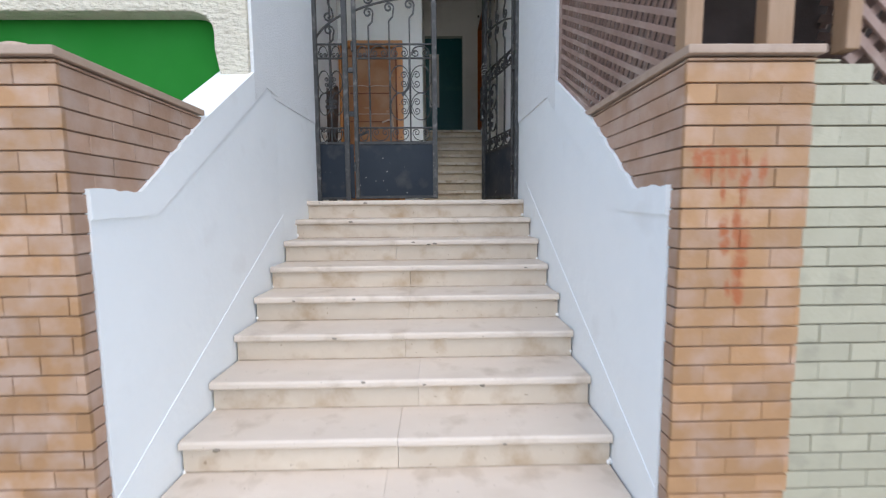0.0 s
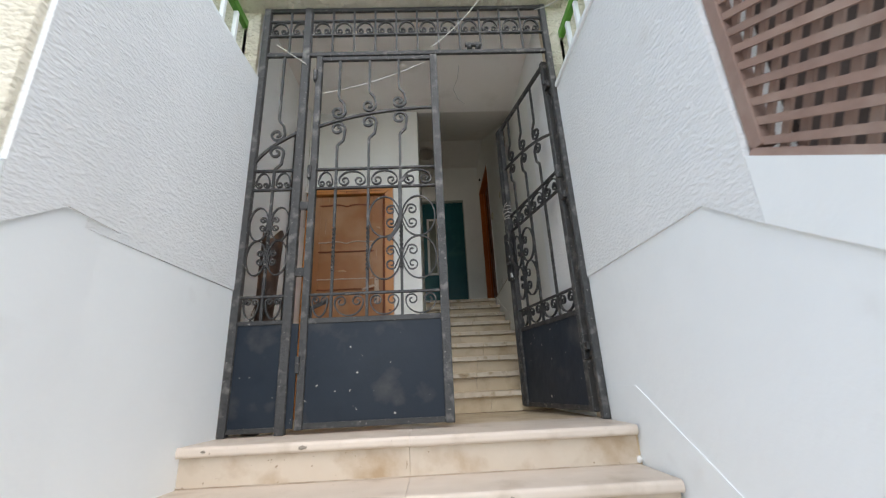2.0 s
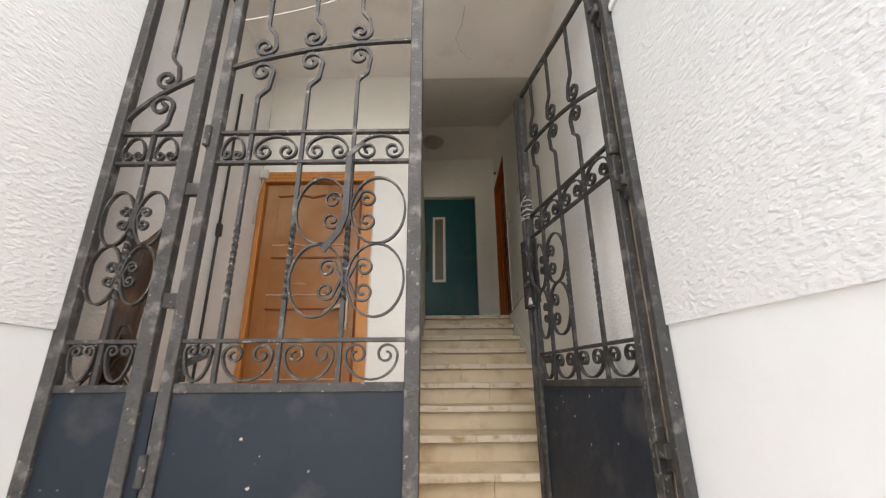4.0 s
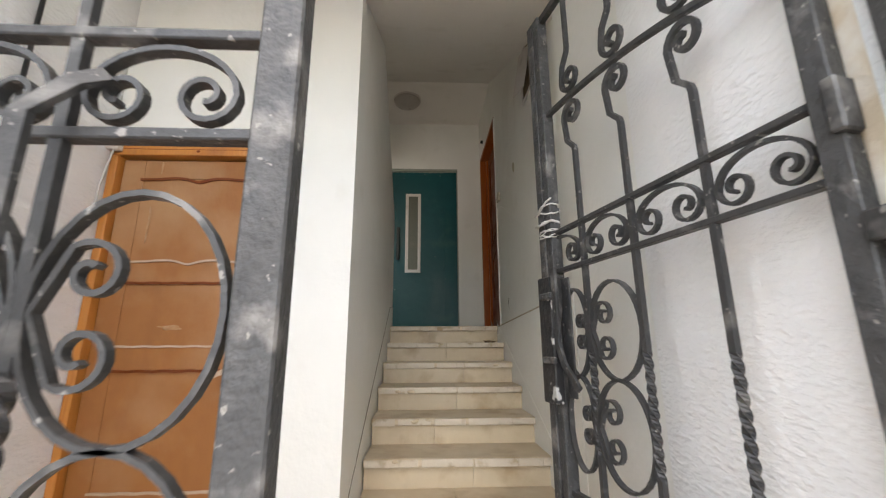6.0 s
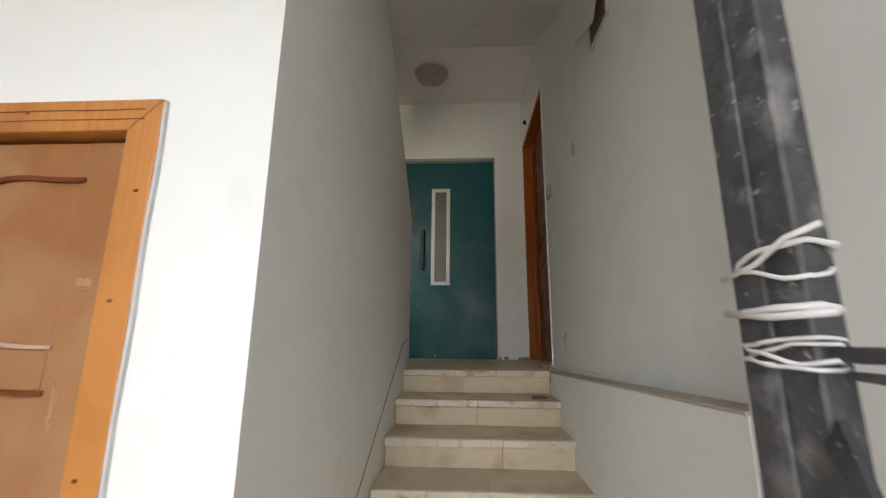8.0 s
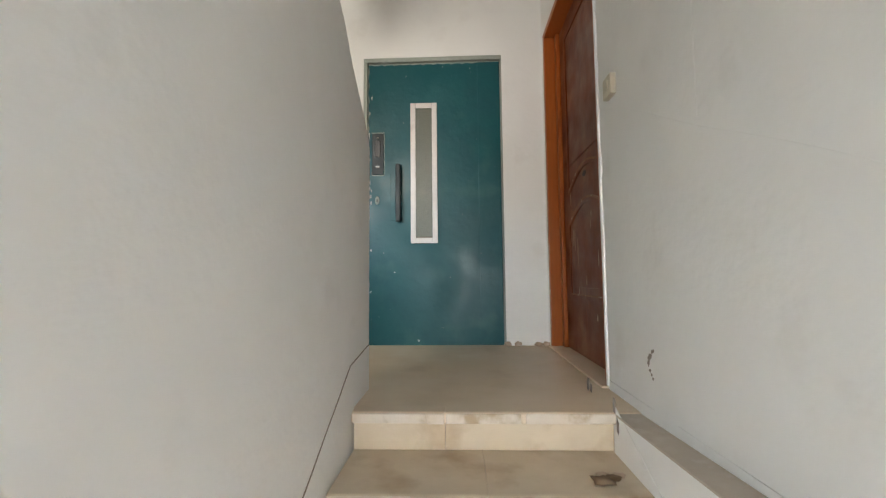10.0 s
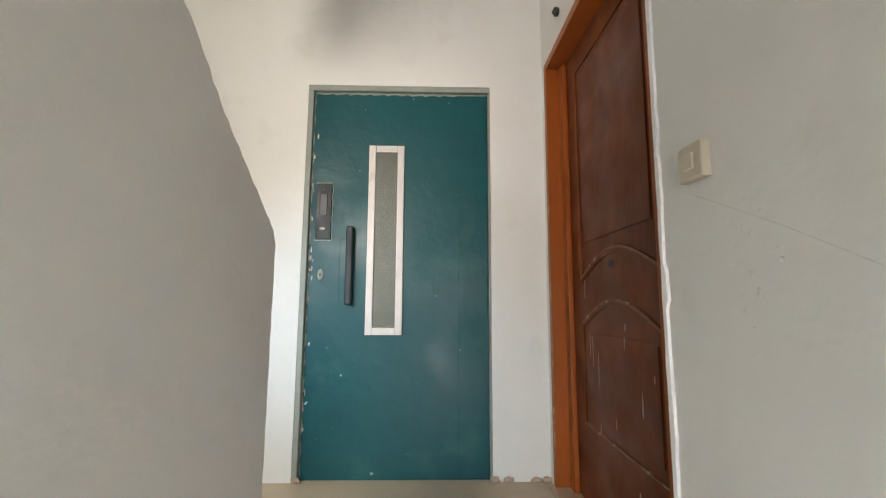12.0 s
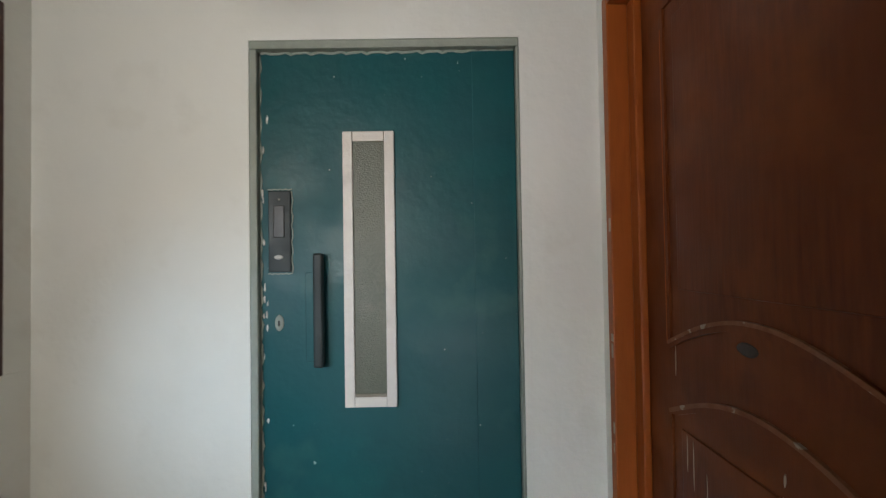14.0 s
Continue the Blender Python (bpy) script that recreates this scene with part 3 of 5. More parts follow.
structure("wall_portal_left", box((-4.2, GATE_Y + .03, 2.0), (XL - .001, GATE_Y + .061, 3.5)), M_BEIGE, "beige stucco beside the gate's top")
structure("wall_portal_right", box((XR + .001, GATE_Y + .03, 2.0), (4.2, GATE_Y + .061, 3.5)), M_BEIGE, "beige stucco beside the gate's top")
structure("trim_lintel", box((XL - .14, GATE_Y - .10, 2.865), (XR + .14, GATE_Y + .06, 2.99), .012), M_BEIGE, "beige plastered lintel over the gate")
structure("ceiling_balcony", box((-4.2, -.15, 3.32), (4.2, GATE_Y + .06, 3.46), .01), M_BEIGE, "beige underside of the balcony above")
structure("wall_portal_above", box((XL, GATE_Y + .0, 2.991), (XR, GATE_Y + .061, 3.32)), M_BEIGE, "beige wall above the lintel")
structure("roof_left_flank", box((-4.2, -.98, 2.05), (XL - .165, GATE_Y + .02, 2.2)), M_SMOOTH, "flat roof behind the wall top")
structure("roof_right_flank", box((XR + .165, -.98, 2.0), (4.2, GATE_Y + .02, 2.08)), M_SMOOTH, "flat roof behind the wall top")
structure("wall_upper_floor", box((-4.2, GATE_Y + .065, 3.0), (4.2, GATE_Y + .3, 6.2)), M_BEIGE, "upper storey wall")


def brick_face(parent, name, mat, axis, at, out, lo, hi, z0, z1, top=None):
    """Courses of separate bricks on one upright face; axis 'x' or 'y' is the way the courses run; top(u) caps them."""
    L, H, J = .222, .0705, .006
    meshes = {}
    row, z = 0, z0
    while z < z1 - .01:
        h = min(H, z1 - z) - J
        u = lo - (L / 2 if row % 2 else 0) - random.uniform(0, .02)
        while u < hi:
            a, b = max(u, lo), min(u + L - .0002, hi)
            if b - a > .015 and (top is None or z + h * .5 < top((a + b) / 2)):
                key = (round(b - a, 2), round(h, 3))
                if key not in meshes:
                    w = key[0]
                    bm = box((-w / 2, -.006, 0), (w / 2, .012, h), .002, 1)
                    me = bpy.data.meshes.new(name)
                    bm.to_mesh(me)
                    bm.free()
                    me.materials.append(mat)
                    meshes[key] = me
                ob = new(name, meshes[key])
                ob.parent = parent
                j = random.uniform(-.0015, .0015)
                if axis == "x":
                    ob.location = ((a + b) / 2, at + j, z)
                else:
                    ob.location = (at + j, (a + b) / 2, z)
                    ob.rotation_euler = (0, 0, radians(90) if out > 0 else radians(-90))
            u += L
        z += H
        row += 1



# ---- wrought-iron gate ----
def spiral(cx, cz, r, start, turns, hand, n=22, inner=.22):
    """From the outer end (angle start) inwards; hand 1: anticlockwise."""
    pts = []
    for i in range(n + 1):
        f = i / n
        a = start + hand * turns * 2 * math.pi * f
        q = r * (1 - (1 - inner) * f)
        pts.append((cx + q * math.cos(a), cz + q * math.sin(a)))
    return pts


def c_scroll(u0, u1, z0, z1):
    """An arch whose ends curl into two small spirals, filling a cell."""
    w, h = u1 - u0, z1 - z0
    if w < .135 and h < w * 1.02:
        return [(u0, z1 - .010)] + [(u0 + (w - .010) * math.sin(a), z0 + .045 + (h - .055) * math.cos(a)) for a in [math.pi * i / 20 for i in range(1, 10)]] + spiral(u1 - .010 - .30 * w, z0 + .045, .30 * w, 0, 1.4, -1)
    c, r = (u0 + u1) / 2, .19 * w
    zc = z0 + r + .006
    ax = w / 2 - .012
    left = spiral(c - ax + r, zc, r, math.pi, 1.25, 1)[::-1]
    arch = [(c + ax * math.cos(a), zc + (h - r - .016) * math.sin(a)) for a in [math.pi * (1 - i / 14) for i in range(1, 14)]]
    right = spiral(c + ax - r, zc, r, 0, 1.25, -1)
    return left + arch + right


def ring_pts(cu, cz, a, b, n=28):
    return [(cu + a * math.cos(2 * math.pi * i / n), cz + b * math.sin(2 * math.pi * i / n)) for i in range(n)]


def ring_scroll(ub, side, cz, r):
    """The double curl inside a ring, springing from the bar at ub."""
    c = ub + side * r * .62
    s = 0 if side < 0 else math.pi
    up = spiral(c, cz + r * .40, r * .34, s - side * .9, 1.2, -side)[::-1]
    dn = spiral(c, cz - r * .40, r * .34, s + side * .9, 1.2, side)
    return up + [(ub + side * .012, cz)] + dn


def arch_z(d):
    """Height of the sweeping rail at distance d from the meeting stiles."""
    return 1.47 + .51 * math.sqrt(max(0.0, 1 - (d / 1.18) ** 2))


PANEL_Z, BAND_Z, LOCK0, LOCK1, LEAF_TOP = .58, .728, 1.398, 1.530, 2.41


def scroll_bar(u, za, top, side):
    """A bar from the top that curls above the sweeping rail, and its mate that rises from the lock rail and curls below it."""
    r = .042
    up = [(u, top), (u, za + .185), (u + side * .004, za + .17), (u + side * .035, za + .13)] + spiral(u - side * .003, za + .066, r * 1.2, math.pi / 2 - side * 1.15, 1.35, -side)
    dn = [(u, LOCK1), (u, za - .20), (u + side * .004, za - .185), (u + side * .038, za - .15)] + spiral(u - side * .0, za - .066, r * 1.2, -math.pi / 2 + side * 1.15, 1.35, side)
    return up, dn


def leaf_bars(e, us, u0, u1, ringed, dist, side, top=LEAF_TOP, tall=.131):
    """Bars, scrolls and rings between the uprights u0 and u1; us: the bars; dist(u): distance from the meeting stiles."""
    edges = [u0] + list(us) + [u1]
    for u in us:
        za = arch_z(dist(u))
        up, dn = scroll_bar(u, za, top, side)
        part("upper_bar", sweep(up, .014, .014), M_IRON, e)
        part("scroll_bar", sweep(dn, .014, .014), M_IRON, e)
        part("twisted_bar", sweep([(u, PANEL_Z), (u, .86)], .015, .015), M_IRON, e)
        part("twisted_bar", sweep([(u, .86 + .28 * i / 30) for i in range(31)], .016, .016, turns=2.5), M_IRON, e)
        part("twisted_bar", sweep([(u, 1.14), (u, LOCK1)], .015, .015), M_IRON, e)
    for a, b in zip(edges, edges[1:]):
        a2, b2 = a + .008, b - .008
        part("scroll", sweep(c_scroll(a2, b2, LOCK0 + .008, LOCK1 - .008), .007, .016), M_IRON, e)
        part("scroll", sweep([(u, PANEL_Z + BAND_Z + .008 - z) for u, z in c_scroll(a2, b2, PANEL_Z + .012, BAND_Z - .004)], .007, .016), M_IRON, e)
    for ub in ringed:
        i = edges.index(ub)
        for s, o in ((-1, edges[i - 1]), (1, edges[i + 1])):
            r = abs(o - ub) / 2 - .006
            b = tall
            for j in (0, 1):
                cz = 1.066 + tall * (2 * j - 1)
                part("ring", sweep(ring_pts((o + ub) / 2, cz, r, b), .007, .016, closed=True), M_IRON, e)
                part("ring_scroll", sweep(ring_scroll(ub, s, cz, r * 1.05), .007, .014), M_IRON, e)


def flat_rail(e, u0, u1, z, h=.016, d=.022, name="rail"):
    part(name, box((u0, -d / 2, z - h / 2), (u1, d / 2, z + h / 2), .002, 1), M_IRON, e)


def gate_leaf(label, W, m, front, bars, meet=.05):
    """u runs from the meeting stile (0) to the hinges (W); front: the side (y) that faces the street."""
    e = empty("gate_leaf", label, "gate", "gate leaves", "", m)
    for u, w in ((0, meet), (W - .04, .04)):
        part("stile", box((u, -.02, .022), (u + w, .02, LEAF_TOP), .003, 1), M_WORNIRON, e)
    for z in (.04, PANEL_Z, BAND_Z, LOCK0, LOCK1, LEAF_TOP - .018):
        flat_rail(e, meet, W - .04, z, .03 if z in (.04, LEAF_TOP - .018, PANEL_Z) else .014)
    part("sweeping_rail", sweep([(u, arch_z(u)) for u in [.03 + (W - .06) * i / 24 for i in range(25)]], .014, .018), M_IRON, e)
    part("sheet_panel", box((meet, -.004, .055), (W - .04, .004, PANEL_Z - .015)), M_SHEET, e, "blue-black sheet-steel panel with chipped paint")
    leaf_bars(e, bars, meet + .004, W - .034, [bars[0]], lambda u: u, -1)
    h = part("pull_handle", bmesh.new(), M_IRON, e, "bent flat-iron pull handle")
    bm = bmesh.new()
    ub = bars[0] if front > 0 else .108
    y = front
    add_sweep(bm, [(ub - .05, LOCK0 + .07, y * .012), (ub - .03, LOCK0 + .05, y * .03), (ub - .0, LOCK0 - .0, y * .05), (ub + .0, 1.16, y * .05), (ub + .02, 1.10, y * .045), (ub + .075, 1.03, y * .035)], .022, .010)
    bm.to_mesh(h.data)
    bm.free()
    if front < 0:
        part("meeting_strip", box((-.012, -.026, .03), (.026, -.0205, LEAF_TOP - .01), .002, 1), M_WORNIRON, e, "flat strip covering the meeting edge")
        part("lock_case", box((.004, -.052, .98), (.086, -.0205, LOCK0 - .02), .004, 1), M_TORN, e, "black sheet-iron lock case with torn paint")
        for z in (1.10, 1.30):
            part("latch", box((.030, -.066, z), (.104, -.0525, z + .022), .004, 1), M_WORNIRON, e, "worn sliding latch")
        part("dust_cover", box((.087, -.012, 1.00), (.130, -.006, LOCK0 - .03), .001, 1), M_IRON, e, "thin black sheet behind the lock case")
    for z in (.30, 1.46, 2.2):
        part("hinge", box((W - .012, -.034 if front < 0 else -.01, z), (W + .012, .01 if front < 0 else .034, z + .09), .004, 1), M_IRON, e)
    return e


W_LEAF = .828
gate_leaf("closed black wrought-iron gate leaf with scrolls and a sheet panel", W_LEAF, Matrix.Translation((.293, GATE_Y, 0)) @ Matrix.Rotation(math.pi, 4, "Z"), 1, [.266, .466, .668])
HX, HY = 1.078, .416
FX, FY = .876, 1.290
gate_leaf("open black wrought-iron gate leaf swung inwards", .897, Matrix.Translation((FX, FY, .008)) @ Matrix.Rotation(math.atan2(HY - FY, HX - FX), 4, "Z"), -1, [.208, .424, .650], .062)
structure("wall_gate_reveal", box((XR - .006, GATE_Y + .024, 0), (XR + .001, GATE_Y + .17, 2.845), .002, 1), M_OLDPLASTER, "yellowed old plaster strip behind the gate post")

gf = empty("entrance_gate", "black wrought-iron gate frame with a fixed side panel and transom", "gate", "", "", Matrix.Translation((0, GATE_Y, 0)))
GT = 2.845
for u, w in ((-.925, .045), (-.635, .05), (XR - .042, .04)):
    part("post", box((u, -.022, .002), (u + w, .022, GT), .003, 1), M_WORNIRON, gf)
for z, h in ((GT - .01, .03), (2.735, .014), (2.605, .014), (2.435, .032)):
    flat_rail(gf, -.885, XR - .04, z, h)
part("sheet_panel", box((-.885, -.004, .03), (-.548, .004, PANEL_Z - .01)), M_SHEET, gf, "blue-black sheet-steel panel")
for z in (.03, PANEL_Z, BAND_Z, LOCK0, LOCK1):
    flat_rail(gf, -.885, -.635, z, .024 if z in (.03, PANEL_Z) else .014)
part("sweeping_rail", sweep([(u, arch_z(.26 - u)) for u in [-.885 + .26 * i / 14 for i in range(15)]], .014, .018), M_IRON, gf)
leaf_bars(gf, [-.76], -.884, -.635, [-.76], lambda u: .26 - u, 1, top=2.435, tall=.106)
us = [-.885 + .150 * i for i in range(14)]
for i, u in enumerate(us[1:-1]):
    part("transom_bar", sweep([(u, 2.435), (u, GT)], .013, .013), M_IRON, gf)
for a, b in zip(us, us[1:]):
    part("transom_scroll", sweep(c_scroll(a + .006, b - .006, 2.61, 2.73), .007, .015), M_IRON, gf)
for z in (.84, 1.26):
    part("hinge_bracket", box((-.588, -.012, z), (-.53, .012, z + .05), .003, 1), M_IRON, gf)
for z in (.36, 1.30, 2.15):
    part("hinge_bracket", box((XR - .060, .018, z), (XR - .030, .082, z + .045), .003, 1), M_IRON, gf)
    part("hinge_bracket", box((XR - .036, .014, z - .04), (XR - .008, .075, z - .002), .003, 1), M_IRON, gf)
part("bolt", sweep([(-.50, .60), (-.50, .655), (-.49, .66), (-.40, .70)], .022, .012, y=.03), M_IRON, gf, "bent bolt handle")


def tie(cx, cy, z, r, parent=None):
    pts = [(cx + r * math.cos(a), cy + r * 1.1 * math.sin(a), z + .012 * math.sin(2 * a + z * 30) + .004 * a) for a in [i * 2 * math.pi / 14 for i in range(29)]]
    return pts


LEAF = Matrix.Translation((FX, FY, 0)) @ Matrix.Rotation(math.atan2(HY - FY, HX - FX), 4, "Z")
wt = empty("wire_tie", "white plastic-coated wire tangled round the gate stile", "wire", "", "", LEAF)


def winding(z, rise, phase, w, t, turns=1.0, seed=0):
    n = int(22 * turns)
    pts = []
    for i in range(n + 1):
        a = phase + 2 * math.pi * turns * i / n
        q = 1 + .35 * noise.noise(Vector((i * .5, seed, 0)))
        pts.append((.025 + .043 * q * math.cos(a), -.003 + .031 * q * math.sin(a), z + rise * math.cos(a + .5) + .004 * noise.noise(Vector((i * .4, 7, seed)))))
    return pts


for k, (z, rise, r) in enumerate(((1.628, .016, .003), (1.622, -.012, .0025), (1.578, .003, .0042), (1.545, .008, .002), (1.540, -.010, .0022), (1.535, .012, .0018), (1.53, -.006, .002))):
    tube("strand", winding(z, rise, k * .7, 0, 0, 1.1, k), r, M_WIRE, wt)
tube("loose_end", [(-.016, -.034, 1.615), (.03, -.038, 1.625), (.065, -.038, 1.645), (.095, -.034, 1.652)], .003, M_WIRE, wt)
tube("loose_end", [(-.016, -.034, 1.578), (.04, -.038, 1.572), (.095, -.034, 1.574)], .0035, M_WIRE, wt)
tube("loose_end", [(-.020, .0, 1.60), (-.024, .004, 1.56), (-.022, -.004, 1.52), (-.026, .006, 1.46), (-.020, .004, 1.43)], .0025, M_WIRE, wt)


def sag(a, b, drop, n=16):
    a, b = Vector(a), Vector(b)
    return [a.lerp(b, i / n) - Vector((0, 0, drop * 4 * (i / n) * (1 - i / n))) for i in range(n + 1)]


for pts, lab in ((sag((1.02, GATE_Y - .05, 2.76), (1.16, -.75, 2.130), .10), "white cable sagging from the gate top to the wall"),
                 (sag((.62, GATE_Y - .05, 2.86), (.25, GATE_Y - .03, 2.45), .03), "white cable hanging over the gate transom"),
                 (sag((-.80, GATE_Y - .05, 2.48), (-.60, GATE_Y - .03, 2.33), .0), "white cable end tied to the gate post"),
                 (sag((-.54, GATE_Y + .021, 2.12), (.25, GATE_Y + .021, 2.40), .04), "thin pale cable behind the gate"),
                 ([(.52, 1.0, CEIL1 - .0), (.52, 1.0, CEIL1 - .02), (.50, 1.02, CEIL1 - .14), (.46, 1.05, CEIL1 - .22), (.50, 1.08, CEIL1 - .30), (.56, 1.10, CEIL1 - .34)], "thin wire hanging from the ceiling")):
    tagged(tube("cable", pts, .0035, M_WIRE), lab, "cable", "loose cables")
lh = empty("lamp_holder", "broken lamp holder hanging from the transom", "lamp holder")
part("bracket", box((.50, GATE_Y - .012, 2.485), (.62, GATE_Y + .012, 2.515), .004, 1), M_IRON, lh)
part("socket", lump(.022, (1, 1, 1.1), 3, 1), M_IRON, lh).location = (.53, GATE_Y, 2.475)
part("socket", lump(.022, (1, 1, 1.1), 5, 1), M_IRON, lh).location = (.59, GATE_Y, 2.475)
cp = tube("conduit_pipe", [(XL + .012, 1.2, .0), (XL + .012, 1.2, 1.0), (XL + .013, 1.2, 2.42)], .008, M_BLACK)
tagged(cp, "black conduit pipe on the rough wall", "pipe")
part("joint", box((XL + .001, 1.186, 1.42), (XL + .03, 1.214, 1.50), .004, 1), M_BLACK, cp)


# ---- dried stalk behind the gate ----
M_HUSK = material("dry_brown_husk", (.050, .024, .012), (.026, .013, .008), (.13, .060, .026), .6, bump=.4, bump_scale=40, grain=14, stretch=(3, 3, .5), patch=6, stain_lo=.5, stain_hi=.68)
random.seed(52)
ds = empty("dried_plant", "dark brown curled dry plant stalk standing behind the gate", "dried plant")
bm = bmesh.new()
rows = []
for i in range(25):
    f = i / 24
    z = .004 + 1.135 * f
    w = .030 + .030 * min(1, f * 1.25) + .006 * noise.noise(Vector((f * 6, 1, 0)))
    row = []
    for k in range(9):
        a = math.pi * (.12 + .95 * k / 8)
        row.append((-.785 + .03 * f + w * math.cos(a), .385 + .01 * f + .75 * w * math.sin(a), z + (.03 * math.sin(k * .9) if i == 24 else 0)))
    rows.append([bm.verts.new(p) for p in row] + [bm.verts.new((p[0] * .99 - .0072, p[1] - .009, p[2])) for p in row[::-1]])
for r0, r1 in zip(rows, rows[1:]):
    n = len(r0)
    for k in range(n):
        bm.faces.new((r0[k], r0[(k + 1) % n], r1[(k + 1) % n], r1[k]))
bm.faces.new(rows[0][::-1])
bm.faces.new(rows[-1])
bmesh.ops.recalc_face_normals(bm, faces=bm.faces[:])
for f in bm.faces:
    f.smooth = True
part("stalk", bm, M_HUSK, ds)
for k in range(14):
    a, l = random.uniform(0, 6.28), random.uniform(.10, .22)
    z0 = random.uniform(.50, .78)
    x0, y0 = -.785, .395
    dx, dy = .45 * l * math.cos(a), .10 * l * math.sin(a)
    tube("twig", [(x0, y0, z0 - .06), (x0 + dx * .4, y0 + dy * .4, z0 + .01), (x0 + dx, y0 + dy, z0 + random.uniform(-.02, .06)), (x0 + 1.7 * dx, y0 + 1.4 * dy, z0 + random.uniform(-.06, .05))], random.uniform(.003, .006), M_HUSK, ds)
bm = bmesh.new()
for k in range(3):
    add_box(bm, (-.85 + .004 * k, .36, .004 + .2 * k), (-.73 - .004 * k, .44, .2 + .2 * k))
bmesh.ops.bevel(bm, geom=bm.edges[:], offset=.02, segments=2, affect="EDGES")
part("root_ball", bm, M_HUSK, ds, "brown fibrous foot of the stalk")


# ---- orange door ----
def orange_door():
    e = empty("orange_door", "closed brown panelled wooden door in an orange pine frame", "door", "", "structure")
    x0, x1, z1 = XL + .006, -.137, 2.083
    y = DOOR_Y
    w = .078
    part("frame_jamb", prism([(x1 - w, .0), (x1, .0), (x1, z1), (x1 - w, z1 - w)], "y", y - .012, y + .10, .004), M_ORANGE, e)
    part("frame_jamb", box((x0, y - .012, 0), (x0 + .035, y + .10, z1 - w - .001), .005), M_ORANGE, e)
    part("frame_head", prism([(x0, z1 - w), (x1 - w - .001, z1 - w + .0005), (x1 - .0012, z1), (x0, z1)], "y", y - .0125, y + .10, .004), M_ORANGE, e)
    # proud dark strips draw the shade in the head's moulded grooves
    for z in (z1 - .026, z1 - .050):
        part("groove", sweep([(x0 + .02 + (x1 - x0 - .06) * i / 20, z + .0006 * math.sin(i)) for i in range(21)], .0022, .002, y=y - .0125), M_REDWOOD, e, "dark strip drawn for the shade of a moulded groove")
    for x, z, r in ((x0 + .17, z1 - .022, .006), (x0 + .38, z1 - .058, .008), (x0 + .50, z1 - .030, .005), (x1 - .030, 1.86, .006), (x1 - .045, 1.62, .006), (x1 - .034, .86, .011), (x1 - .05, 1.28, .006)):
        part("knot", lump(r * .7, (1.6, .12, 1.0), x * 31, 2, .3), M_REDWOOD, e, "dark pine knot").location = (x, y - .0125, z)
    part("edge_filler", sweep([(x1 + .003 + .002 * math.sin(i * 1.7), .02 + i * .098) for i in range(22)], .007, .012, y=y - .004), M_WIRE, e, "white filler bead along the frame")
    dx0, dx1, dz1 = x0 + .04, x1 - w - .024, z1 - w - .010
    # the shade of the gap beside the leaf is put into this strip's colour
    part("rebate", box((dx1 + .002, y + .012, 0.005), (x1 - w - .001, y + .09, z1 - w - .001), .003, 1), M_REDWOOD, e, "door rebate strip coloured dark for shade")
    part("door_panel_leaf", box((dx0, y + .03, .012), (dx1, y + .07, dz1), .003), M_DOORWOOD, e)
    # stiles and rails stand a little proud of the flat panels
    cx0, cx1 = dx0 + .095, dx1 - .095
    rows = [(1.905, 1.52, True), (1.435, 1.165, False), (1.075, .62, False), (.53, .16, False)]
    for a, b in ((dx0, cx0), (cx1, dx1)):
        part("stile", box((a, y + .0255, .012), (b, y + .031, dz1), .0035, 2), M_DOORWOOD, e)
    edges = [dz1] + [v for r in rows for v in r[:2]] + [.012]
    for i in range(0, len(edges), 2):
        part("rail", box((cx0 + .0005, y + .0257, edges[i + 1]), (cx1 - .0005, y + .031, edges[i]), .0035, 2), M_DOORWOOD, e)
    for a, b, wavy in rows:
        # dark upper and pale lower mouldings: edge shade and catch-light put into colour
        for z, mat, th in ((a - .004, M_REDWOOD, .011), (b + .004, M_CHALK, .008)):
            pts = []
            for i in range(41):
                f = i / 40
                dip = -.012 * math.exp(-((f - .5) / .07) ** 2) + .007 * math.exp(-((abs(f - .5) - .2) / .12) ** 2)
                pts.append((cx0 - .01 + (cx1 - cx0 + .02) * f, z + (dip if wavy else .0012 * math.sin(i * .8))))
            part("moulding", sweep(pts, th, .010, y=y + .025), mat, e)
    for x, z, w2, h2 in ((dx0 + .17, dz1 - .035, .004, .030), (cx0 + .05, 1.70, .007, .075), (cx0 + .20, 1.245, .040, .010), (cx1 - .02, 1.20, .016, .020), (cx1 + .05, 1.66, .018, .014), (cx1 + .035, 1.40, .006, .045), (cx0 + .13, .78, .030, .012), (cx1 + .06, 1.02, .008, .05)):
        part("scuff", lump(1.0, (w2, .0022, h2), x * 17 + z, 3, .9), M_DUST, e, "pale dusty scuff").location = (x, y + (.0255 if x > cx1 or z > 1.905 else .030), z)
    hd = part("door_plate", box((dx1 - .075, y + .008, .93), (dx1 - .035, y + .019, 1.17), .003, 1), M_CHALK, e, "dull worn handle plate")
    part("lever", sweep([(dx1 - .055, 1.085, -.03), (dx1 - .075, 1.083, -.05), (dx1 - .11, 1.072, -.052), (dx1 - .175, 1.045, -.05)], .018, .012, y=y + .008), M_CHALK, hd, "bent lever handle")
    part("keyhole", box((dx1 - .060, y + .004, .985), (dx1 - .050, y + .009, 1.01), .002, 1), M_BLACK, hd)
    for z in (.945, 1.15):
        part("screw", lump(.006, (1, .5, 1), 2, 1), M_IRON, hd).location = (dx1 - .055, y + .008, z)
    return e


